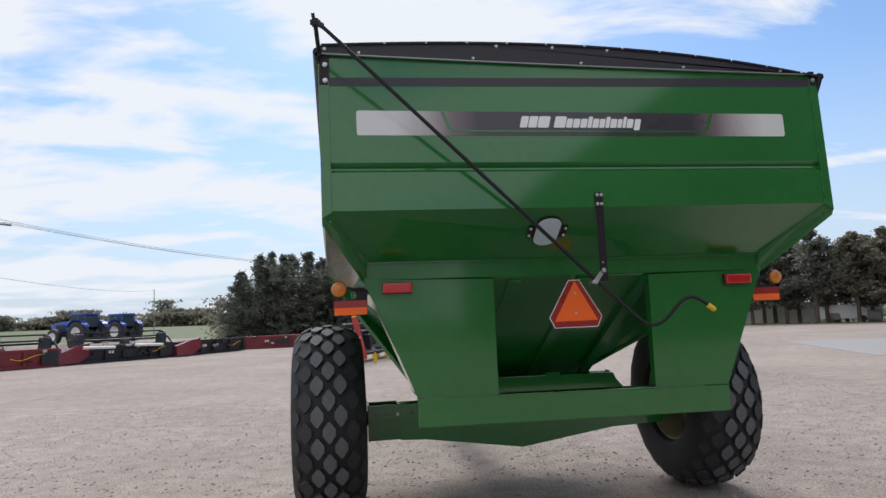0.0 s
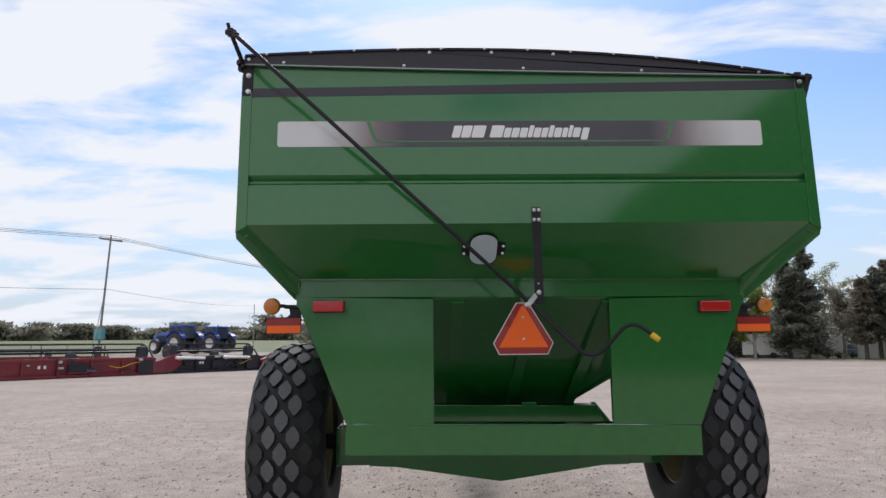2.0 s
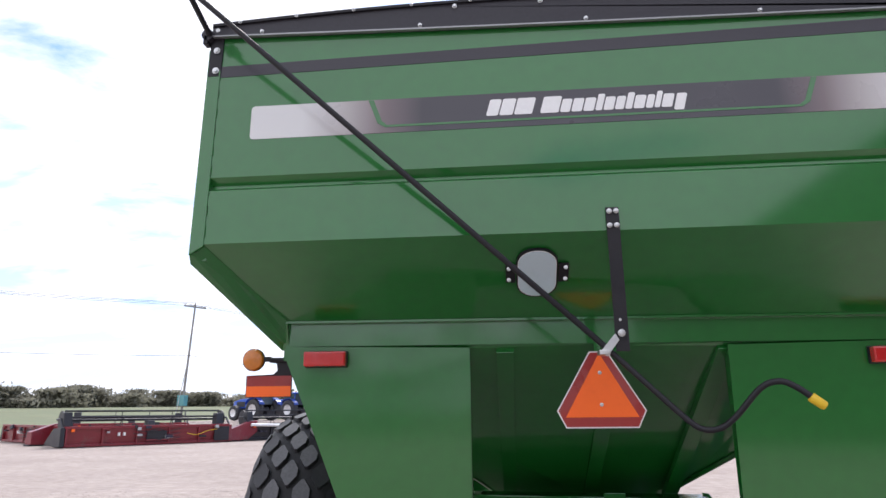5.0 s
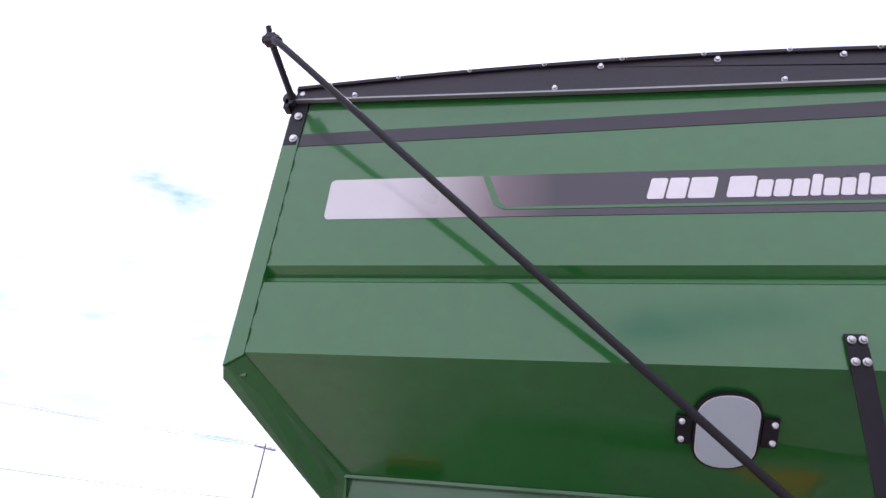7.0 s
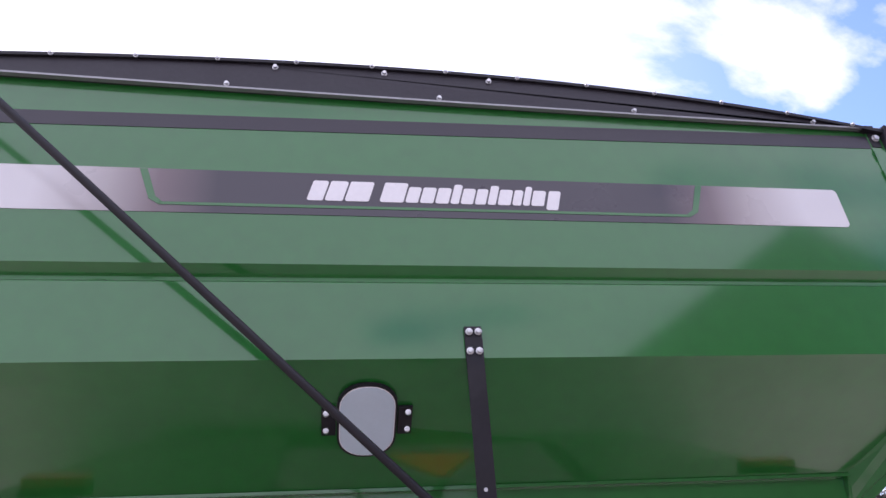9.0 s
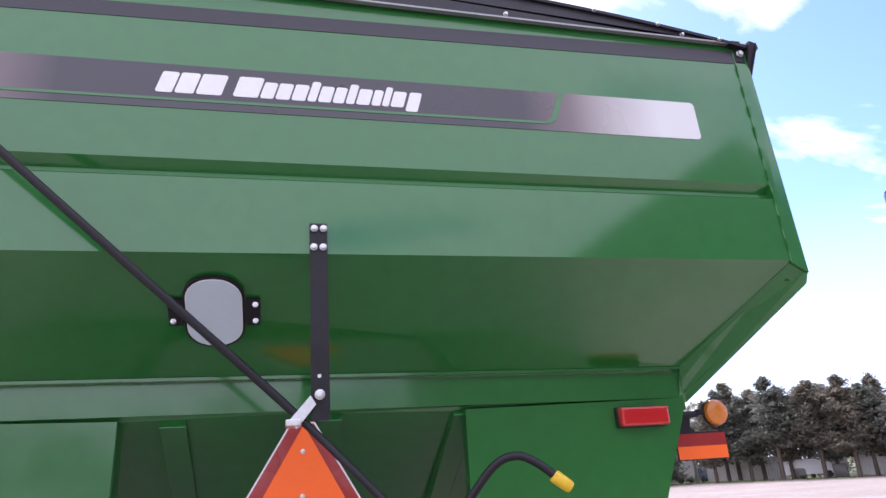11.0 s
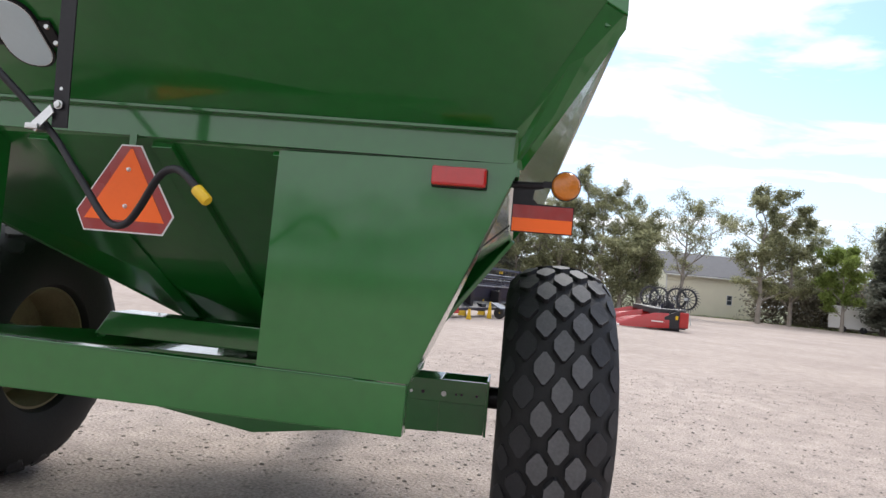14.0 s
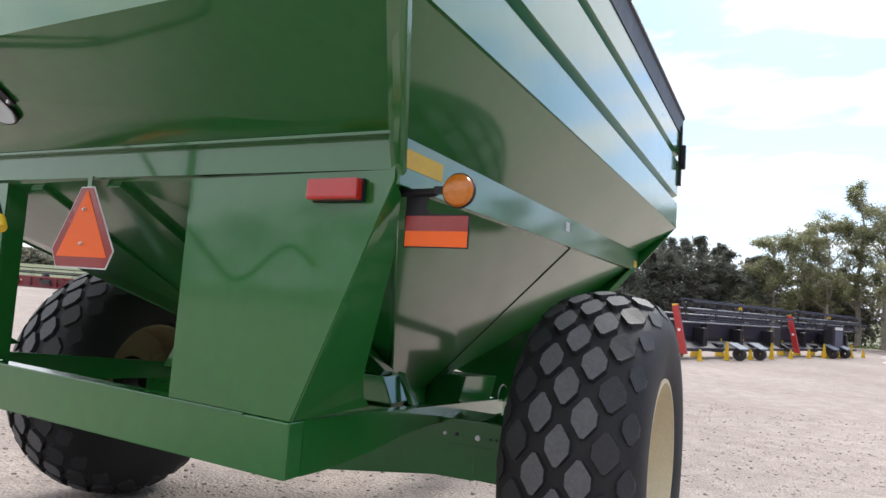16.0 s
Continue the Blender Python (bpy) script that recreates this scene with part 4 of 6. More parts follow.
DC = -0.041
band = cpart("decal_band", wall_plate(rounded(DC - 1.579, 3.035, DC + 1.579, 3.207, 0.018), 0.0005), FADE, None, "printed band fading from silver to black")
cpart("decal_line", wall_plate([(DC - 0.93, 3.063), (DC + 0.93, 3.063), (DC + 0.93, 3.074), (DC - 0.93, 3.074)], 0.0022), GREEN, band)
for s in (-1, 1):
    cpart("decal_line", wall_plate([(DC + s * 0.93, 3.063), (DC + s * 0.965, 3.085), (DC + s * 1.01, 3.205), (DC + s * 0.985, 3.205), (DC + s * 0.945, 3.095), (DC + s * 0.92, 3.074)], 0.0022), GREEN, band)
x = 1.318 + X
for i, w in enumerate((0.075, 0.085, 0.115, 0.0, 0.115, 0.062, 0.066, 0.066, 0.042, 0.062, 0.055, 0.042, 0.066, 0.045, 0.034, 0.066, 0.062)):
    if w == 0.0:
        x += 0.03
        continue
    tall = i in (0, 1, 2, 4, 8, 11, 14)
    z0 = 3.078 if i == 16 else 3.094
    cpart("letter_bar", wall_plate(rounded(x, z0, x + w * 0.72, 3.176 if tall else 3.160, 0.008, 0.28), 0.0022), WHITE, band)
    x += w * 0.72 + 0.0062
stripe = cpart("black_stripe", wall_plate([(-1.80, 3.374), (1.80, 3.426), (1.80, 3.490), (-1.80, 3.434)], 0.0005), DECAL_DARK)


MACHINE_NAVY = mat("navy_black_sheet", (0.026, 0.024, 0.046), 0.5, spread=0.2, scale=1.5, dirt=(0.07, 0.065, 0.08), dirt_at=0.64)
MACHINE_BLUEGREY = mat("blue_grey_sheet", (0.12, 0.15, 0.20), 0.45, spread=0.2)

# ---- machines in the yard ----
def header_platform(name, a, b, label, colours, back_h=0.95, reel=True, group="parked combine headers", white=False):
    """A parked combine header from a to b, its back sheet towards the yard's middle."""
    (ax, ay), (bx, by) = a, b
    length = math.hypot(bx - ax, by - ay)
    ob = thing(name, ax, ay, 0, math.degrees(math.atan2(by - ay, bx - ax)), label, "combine header", group)
    main, dark = colours
    bm = slab([(0.25, 0.10, 0.10), (length - 0.25, 0.10, 0.10), (length - 0.25, 0.0, back_h), (0.25, 0.0, back_h)], (0, 0.05, 0), 0.01)
    back = part("back_sheet", bm, main, ob)
    n = max(3, int(length / 1.6))
    for i in range(n + 1):
        x = 0.3 + (length - 0.6) * i / n
        part("rib", box(x - 0.05, -0.09, 0.08, x + 0.05, 0.06, back_h - 0.02, 0.01), main, back)
    part("top_beam", box(0.2, -0.10, back_h - 0.02, length - 0.2, 0.10, back_h + 0.13, 0.02), main, ob)
    part("bottom_beam", box(0.2, -0.06, 0.03, length - 0.2, 0.20, 0.17, 0.02), main if not white else dark, ob)
    fx = length * 0.52
    part("feeder_opening", box(fx - 0.55, -0.12, 0.30, fx + 0.55, -0.04, back_h - 0.18, 0.02), dark, back)
    part("feeder_lip", box(fx - 0.62, -0.16, 0.24, fx + 0.62, -0.05, 0.31, 0.01), main, back)
    for x in (length * 0.3, length * 0.33):
        part("warning_label", box(x, -0.108, 0.55, x + 0.10, -0.10 + 0.145, 0.72), WHITE, back)
    part("deck", slab([(0.2, 0.12, 0.16), (length - 0.2, 0.12, 0.16), (length - 0.2, 1.55, 0.10), (0.2, 1.55, 0.10)], (0, 0, 0.04)), dark, ob)
    part("auger", tube([(0.3, 0.60, 0.48), (length - 0.3, 0.60, 0.48)], 0.26, 12), dark, ob, smooth=True)
    part("cutter_bar", box(0.1, 1.5, 0.08, length - 0.1, 1.62, 0.14), STEEL, ob)
    for e, x in ((0, 0.0), (1, length)):
        bm = slab([(x, -0.12, 0.05), (x, 1.2, 0.05), (x, 2.5, 0.12), (x, 2.3, 0.30), (x, 1.2, 0.95), (x, -0.05, back_h + 0.08)], (0.22 if e == 0 else -0.22, 0, 0), 0.03)
        part("end_divider", bm, dark if e == 0 else main, ob)
    if reel:
        part("reel_tube", tube([(0.4, 0.95, 1.38), (length - 0.4, 0.95, 1.38)], 0.075, 10), dark, ob, smooth=True)
        for k in range(5):
            a5 = 2 * math.pi * k / 5 + 0.3
            y, z = 0.95 + 0.48 * math.cos(a5), 1.38 + 0.48 * math.sin(a5)
            bm = tube([(0.4, y, z), (length - 0.4, y, z)], 0.055, 6)
            part("reel_bat", bm, dark, ob)
        for i in range(4):
            x = 0.5 + (length - 1.0) * i / 3
            bm = bmesh.new()
            for k in range(5):
                a5 = 2 * math.pi * k / 5 + 0.3
                tube([(x, 0.95, 1.38), (x, 0.95 + 0.48 * math.cos(a5), 1.38 + 0.48 * math.sin(a5))], 0.022, 5, bm)
            part("reel_spider", bm, dark, ob)
        for x, z0, z1 in ((0.15, 0.85, 1.80), (length - 0.95, 0.95, 1.72), (length * 0.47, 1.0, 1.35)):
            part("drive_housing", slab([(x, 0.05, z0), (x, 0.75, z0), (x, 0.62, z1), (x, 0.2, z1)], (0.42, 0, 0), 0.05), dark, ob)
        part("end_cover", box(length - 1.15, -0.14, 0.12, length - 0.2, -0.04, back_h - 0.03, 0.02), dark, back)
        part("signal_lamp", box(0.5, -0.16, 0.80, 0.66, -0.09, 0.94, 0.01), ORANGE, back)
        for x in (0.12, length - 0.12):
            part("reel_arm", tube([(x, 0.0, back_h), (x, 0.5, 1.45), (x, 1.1, 1.42)], 0.06, 8), dark, ob)
            part("reel_shield", lathe([(-0.03, 0), (-0.03, 0.50), (0.03, 0.50), (0.03, 0)], 20, None, "x", (x + (0.16 if x < 1 else -0.16), 0.95, 1.38)), dark, ob)
    if white:
        for x0 in (0.3, length * 0.55):
            part("white_shaft", tube([(x0, -0.22, 0.98), (x0 + length * 0.3, -0.22, 0.92)], 0.10, 10), WHITE, ob, smooth=True)
    rng = random.Random(int(ax * 7 + ay * 13))
    for i in range(12):
        x, z = rng.uniform(0.6, length - 0.9), rng.uniform(0.25, back_h)
        w, h = rng.uniform(0.08, 0.45), rng.uniform(0.06, 0.22)
        part("bracket_plate", box(x, -0.14 - 0.08 * rng.random(), z, x + w, -0.03, z + h, 0.015), rng.choice((MACHINE_BLACK, MACHINE_BLACK, MACHINE_NAVY, GALV, main)), back)
    for k in range(3):
        z = 0.4 + 0.2 * k
        pts = [(length * q, -0.12 - 0.05 * (i % 2), z + 0.07 * math.sin(3 * i + k)) for i, q in enumerate((0.38, 0.45, 0.52, 0.58, 0.66))]
        part("hydraulic_hose", tube(smooth_path(pts), 0.018, 6), MACHINE_BLACK, back)
    part("hose", tube(smooth_path([(length * 0.7, -0.14, 0.6), (length * 0.76, -0.2, 0.5), (length * 0.84, -0.16, 0.72), (length * 0.9, -0.12, 0.8)]), 0.02, 6), YELLOW, ob)
    return ob


RB, BB = (MACHINE_RED, MACHINE_BLACK), (MACHINE_BLACK, MACHINE_BLACK)
header_platform("combine_header", (-21.6, 34.6), (-15.6, 42.0), "faded red grain header with black reel, parked on gravel", RB)
header_platform("combine_header", (-15.2, 43.2), (-10.8, 48.4), "black grain header with white drive shafts, parked on gravel", BB, white=True)
header_platform("combine_header", (-10.4, 49.0), (-7.0, 55.6), "black draper header parked on gravel", BB, reel=False)
header_platform("combine_header", (-7.6, 57.6), (-1.0, 58.6), "red grain header parked at the yard's edge", RB, reel=False)
header_platform("combine_header", (-31.0, 42.5), (-23.2, 37.2), "faded red corn header with folded dividers", RB, reel=False)
header_platform("combine_header", (-27.5, 44.0), (-21.0, 47.5), "dark grain header standing behind others", (MACHINE_RED, MACHINE_BLACK))
header_platform("combine_header", (-66.0, 40.5), (-50.0, 43.5), "red grain header far across the yard", RB)
# raised red divider leaning in front of the row
for (x, y, t) in ((-10.7, 48.3, 40), (-25.0, 36.9, 62), (-15.9, 42.4, 50)):
    ob = thing("divider_snout", x, y, 0, t, "red pointed crop divider resting on the gravel", "crop divider", "red crop dividers")
    bm = bmesh.new()
    rings = []
    for k, (d, w, z0, z1) in enumerate(((0, 0.32, 0.08, 0.75), (0.6, 0.30, 0.06, 0.95), (1.2, 0.22, 0.10, 1.15), (1.9, 0.05, 0.55, 1.25))):
        rings.append([bm.verts.new(p) for p in ((d, -w, z0), (d, w, z0), (d, w * 0.8, z1), (d, -w * 0.8, z1))])
    for a, b in zip(rings, rings[1:]):
        for i in range(4):
            bm.faces.new((a[i], a[(i + 1) % 4], b[(i + 1) % 4], b[i]))
    bm.faces.new(rings[0]); bm.faces.new(rings[-1][::-1])
    soften(bm, 0.03)
    part("shell", bm, MACHINE_RED, ob)
    part("skid", box(-0.1, -0.25, 0.0, 0.9, 0.25, 0.09, 0.02), MACHINE_BLACK, ob)


def draper(a, b, label):
    """Draper header on yellow stands, seen from its front: dark canvas deck, reel above, red end shields."""
    (ax, ay), (bx, by) = a, b
    length = math.hypot(bx - ax, by - ay)
    ob = thing("draper_header", ax, ay, 0, math.degrees(math.atan2(by - ay, bx - ax)), label, "draper header", "draper headers on stands")
    n = 3
    back = part("back_frame", box(0.1, 0.75, 0.75, length - 0.1, 0.90, 0.90, 0.02), MACHINE_BLACK, ob)
    part("top_tube", tube([(0.1, 0.75, 1.72), (length - 0.1, 0.75, 1.72)], 0.09, 10), MACHINE_BLACK, ob, smooth=True)
    for i in range(n):
        x0, x1 = 0.15 + (length - 0.3) * i / n, 0.15 + (length - 0.3) * (i + 1) / n
        part("back_panel", box(x0 + 0.08, 0.78, 0.55, x1 - 0.08, 0.82, 1.66, 0.01), MACHINE_NAVY, back)
        part("upright", box(x0 - 0.06, 0.55, 0.30, x0 + 0.06, 0.86, 1.75, 0.01), MACHINE_BLACK, back)
        part("gear_case", box(x0 + 0.3, 0.2, 0.25, x0 + 0.9, 0.7, 0.62, 0.05), MACHINE_BLACK, back)
        part("drive_box", box(x1 - 0.8, 0.3, 0.45, x1 - 0.45, 0.76, 1.25, 0.04), MACHINE_BLACK, back)
        part("white_decal", box(x0 + 0.5, 0.66, 1.50, x0 + 1.0, 0.672, 1.58), WHITE, back)
        part("canvas", slab([(x0, 0.7, 0.70), (x1, 0.7, 0.70), (x1, 0.1, 0.40), (x0, 0.1, 0.40)], (0, 0, -0.05)), MACHINE_BLACK, ob)
    part("front_beam", box(0.05, 0.0, 0.32, length - 0.05, 0.12, 0.44, 0.01), MACHINE_NAVY, ob)
    part("rear_rail", tube([(0.2, 0.2, 1.46), (length - 0.2, 0.2, 1.46)], 0.03, 8), GALV, ob, smooth=True)
    part("reel_tube", tube([(0.4, -0.1, 1.95), (length - 0.4, -0.1, 1.95)], 0.08, 10), MACHINE_BLACK, ob, smooth=True)
    for k in range(6):
        a5 = 2 * math.pi * k / 6 + 0.2
        y, z = -0.1 + 0.5 * math.cos(a5), 1.95 + 0.42 * math.sin(a5)
        bm = tube([(0.3, y, z), (length - 0.3, y, z)], 0.028, 6)
        m = int(length / 0.22)
        for i in range(m):
            x = 0.4 + (length - 0.8) * i / m
            tube([(x, y, z), (x + 0.02, y - 0.05, z - 0.20)], 0.009, 4, bm)
        part("reel_bat", bm, MACHINE_NAVY, ob)
    for i in range(5):
        x = 0.35 + (length - 0.7) * i / 4
        bm = bmesh.new()
        for k in range(6):
            a5 = 2 * math.pi * k / 6 + 0.2
            tube([(x, -0.1, 1.95), (x, -0.1 + 0.5 * math.cos(a5), 1.95 + 0.42 * math.sin(a5))], 0.02, 5, bm)
        part("reel_spider", bm, MACHINE_BLACK, ob)
        part("reel_bracket", box(x - 0.05, -0.15, 2.10, x + 0.05, 0.0, 2.22, 0.01), YELLOW if i == 2 else MACHINE_BLACK, ob)
    for x in (0.0,):
        bm = slab([(x, -0.42, 0.26), (x, -0.16, 0.22), (x, 0.26, 2.05), (x, 0.02, 2.13)], (0.14, 0, 0), 0.03)
        shield = part("end_shield", bm, SHIELD_RED, ob, "glossy red end shield")
        part("shield_cap", box(x + 0.0, 0.03, 2.06, x + 0.14, 0.25, 2.13, 0.02), YELLOW, shield)
        part("shield_badge", box(x - 0.006, -0.14, 1.10, x, -0.04, 1.20), WHITE, shield)
    for i in range(5):
        x = 0.8 + (length - 1.6) * i / 4
        bm = slab([(x, -0.66, 0.0), (x, -0.44, 0.0), (x, -0.52, 0.45 + 0.3 * (i % 2)), (x, -0.58, 0.45 + 0.3 * (i % 2))], (0.08, 0, 0), 0.01)
        part("stand", bm, YELLOW, ob, "yellow steel stand")
        part("rear_stand", slab([(x, 0.6, 0.0), (x, 1.0, 0.0), (x, 0.86, 0.8), (x, 0.74, 0.8)], (0.10, 0, 0), 0.01), YELLOW, ob)
    for x in (length * 0.36, length * 0.55):
        bm = lathe([(-0.11, 0.06), (-0.11, 0.22), (-0.06, 0.27), (0.06, 0.27), (0.11, 0.22), (0.11, 0.06)], 24, None, "x", (x, -0.75, 0.27))
        part("gauge_wheel", bm, RUBBER, ob, smooth=True)
        part("wheel_fender", slab([(x - 0.45, -0.95, 0.45), (x + 0.45, -0.95, 0.45), (x + 0.45, -0.45, 0.68), (x - 0.45, -0.45, 0.68)], (0, 0, 0.05), 0.02), MACHINE_BLUEGREY, ob)
    bm = box(length * 0.15, 0.9, 0.0, length * 0.22, 1.3, 0.35, 0.02)
    part("white_crate", bm, WHITE, ob)
    return ob


draper((1.08, 29.7), (4.85, 39.9), "navy black draper header with red end shields on yellow stands")
draper((5.12, 40.7), (8.78, 49.9), "second navy black draper header standing on yellow stands")
# feeder house adapter on the far header
ob = thing("feeder_adapter", 6.35, 45.5, 0, 67.5, "dark steel feeder adapter frame with pale panel", "header adapter")
part("frame_box", box(-0.8, -1.2, 0.25, 0.8, -0.75, 1.75, 0.03), MACHINE_BLACK, ob)
part("mesh_panel", box(-0.55, -1.23, 0.35, 0.55, -1.2, 1.45, 0.01), MACHINE_BLUEGREY, ob)
part("white_plate", box(-0.55, -1.24, 1.50, 0.55, -1.2, 1.66, 0.01), WHITE, ob)
for x in (-0.7, 0.55):
    part("leg", box(x, -1.2, 0.0, x + 0.15, -0.8, 0.3), YELLOW, ob)


def corn_head(x, y, turn, label, rows=6):
    """Corn header: red hood snouts in front, dark body behind."""
    ob = thing("corn_header", x, y, 0, turn, label, "corn header", "red corn headers")
    w = rows * 0.76
    part("body", box(-w / 2, 0.9, 0.25, w / 2, 1.7, 0.85, 0.05), MACHINE_RED, ob)
    part("back_beam", box(-w / 2, 1.6, 0.7, w / 2, 1.9, 1.15, 0.03), MACHINE_BLACK, ob)
    part("auger", tube([(-w / 2, 1.25, 0.85), (w / 2, 1.25, 0.85)], 0.25, 10), MACHINE_BLACK, ob, smooth=True)
    for i in range(rows + 1):
        cx = -w / 2 + i * 0.76
        big = 1.25 if i in (0, rows) else 0.85
        bm = bmesh.new()
        rings = []
        for d, hw, z0, z1 in ((1.0, 0.26, 0.15, 0.72), (0.3, 0.25, 0.10, 0.70), (-0.6, 0.18, 0.06, 0.50), (-1.5, 0.04, 0.04, 0.14)):
            ring = []
            for k in range(7):
                a = math.pi * k / 6
                ring.append(bm.verts.new((cx + hw * math.cos(a), d * 1.0, z0 + (z1 * big - z0) * math.sin(a))))
            rings.append(ring)
        for a, b in zip(rings, rings[1:]):
            for k in range(6):
                bm.faces.new((a[k], a[k + 1], b[k + 1], b[k]))
            bm.faces.new((a[6], a[0], b[0], b[6]))
        bm.faces.new(rings[0]); bm.faces.new(rings[-1][::-1])
        snout = part("snout", bm, SHIELD_RED, ob, smooth=True)
        part("snout_tip", lathe([(0, 0.06), (-0.22, 0.01)], 8, None, "y", (cx, -1.48, 0.08)), WHITE, snout)
    part("skid", box(-w / 2, 0.8, 0.0, w / 2, 1.6, 0.27, 0.02), MACHINE_BLACK, ob)
    part("auger_trough", box(-w / 2 + 0.05, 0.55, 0.80, w / 2 - 0.05, 1.75, 1.12, 0.06), MACHINE_BLACK, ob)
    part("end_panel", slab([(w / 2 + 0.16, 0.75, 0.12), (w / 2 + 0.16, 1.85, 0.12), (w / 2 + 0.16, 1.85, 1.05), (w / 2 + 0.16, 1.45, 1.1), (w / 2 + 0.16, 0.75, 0.7)], (0.05, 0, 0), 0.02), MACHINE_BLACK, ob)
    part("rear_guard", box(w / 2 + 0.1, 1.5, 0.2, w / 2 + 0.3, 1.95, 1.0, 0.04), SHIELD_RED, ob)
    part("end_light", box(w / 2 + 0.22, 1.3, 0.6, w / 2 + 0.26, 1.42, 0.8), YELLOW, ob)
    part("end_decal", box(w / 2 + 0.21, 0.1, 0.42, w / 2 + 0.24, 0.7, 0.47), WHITE, ob)
    for s in (-1, 1):
        part("gearbox", box(s * w / 2 - 0.12, 0.7, 0.3, s * w / 2 + 0.12, 1.5, 0.75, 0.03), MACHINE_BLACK, ob)
        part("reflector", box(s * w / 2 - 0.05, 1.88, 0.8, s * w / 2 + 0.05, 1.92, 1.0), YELLOW, ob)
    rng = random.Random(rows)
    for i in range(14):
        cx, cy, cz = rng.uniform(-w / 2, w / 2 - 0.3), rng.uniform(0.9, 1.6), rng.uniform(1.0, 1.5)
        part("row_bracket", box(cx, cy, 0.9, cx + rng.uniform(0.08, 0.4), cy + rng.uniform(0.06, 0.3), cz, 0.02), MACHINE_BLACK if i % 4 else MACHINE_NAVY, ob)
    for i in range(5):
        cx = -w / 2 + 0.4 + i * (w - 0.8) / 4
        part("lift_hose", tube(smooth_path([(cx, 1.2, 1.1), (cx + 0.1, 1.15, 1.7), (cx + 0.3, 1.3, 1.75), (cx + 0.4, 1.5, 1.1)]), 0.025, 6), MACHINE_BLACK, ob)
    part("hose_guide", tube(smooth_path([(0, 1.6, 1.1), (0.1, 1.5, 1.5), (0.5, 1.4, 1.55), (0.7, 1.5, 1.1)]), 0.03, 6), MACHINE_BLACK, ob)
    return ob


corn_head(10.85, 40.0, -90, "glossy red corn header with pointed snouts on the gravel")
corn_head(11.7, 47.6, -92, "red corn header parked beyond the draper headers", 8)


def rotor(x, y, turn, label):
    """Upright toothed rotor wheel."""
    ob = thing("rotor_wheel", x, y, 0, turn, label, "rotary wheel", "black rotor wheels")
    bm = lathe([(-0.05, 0.72), (-0.05, 0.84), (0.05, 0.84), (0.05, 0.72), (-0.05, 0.72)], 32, None, "x", (0, 0, 1.95))
    for k in range(14):
        a = 2 * math.pi * k / 14
        tube([(0, 0.1 * math.cos(a), 1.95 + 0.1 * math.sin(a)), (0, 0.76 * math.cos(a), 1.95 + 0.76 * math.sin(a))], 0.03, 5, bm)
    part("rim", bm, MACHINE_BLACK, ob)
    bm = bmesh.new()
    for k in range(28):
        a = 2 * math.pi * k / 28
        tube([(0, 0.84 * math.cos(a), 1.95 + 0.84 * math.sin(a)), (0.08, 1.07 * math.cos(a + 0.12), 1.95 + 1.07 * math.sin(a + 0.12))], 0.03, 5, bm, [0.035, 0.012])
    part("teeth", bm, MACHINE_BLACK, ob, kind="stuff")
    part("hub", lathe([(-0.2, 0), (-0.2, 0.13), (0.2, 0.13), (0.2, 0)], 14, None, "x", (0, 0, 1.95)), GALV, ob)
    ob.scale = (0.88, 0.88, 0.88)
    part("stand_leg", tube([(0.1, -0.4, 0.0), (0.1, 0, 1.95), (0.1, 0.4, 0.0)], 0.04, 6), GALV, ob)
    return ob


for x, y in ((15.5, 48.4), (15.0, 49.2), (14.2, 50.8), (13.7, 51.6)):
    rotor(x, y, 48, "black toothed rotor wheel standing upright on gravel")


BANK = 1.05
bm = bmesh.new()
ring = [[bm.verts.new((x, y, z)) for x, y in pts] for z, pts in ((-0.05, ((-27, 51.5), (-11.5, 51.5), (-10, 68.5), (-29, 68.5))), (BANK, ((-24.5, 54), (-14, 54), (-13, 66), (-25.5, 66))))]
for i in range(4):
    bm.faces.new((ring[0][i], ring[0][(i + 1) % 4], ring[1][(i + 1) % 4], ring[1][i]))
bm.faces.new(ring[1])
whole("gravel_bank", bm, GRAVEL, "low gravel bank raised above the yard", "ground", kind="structure")


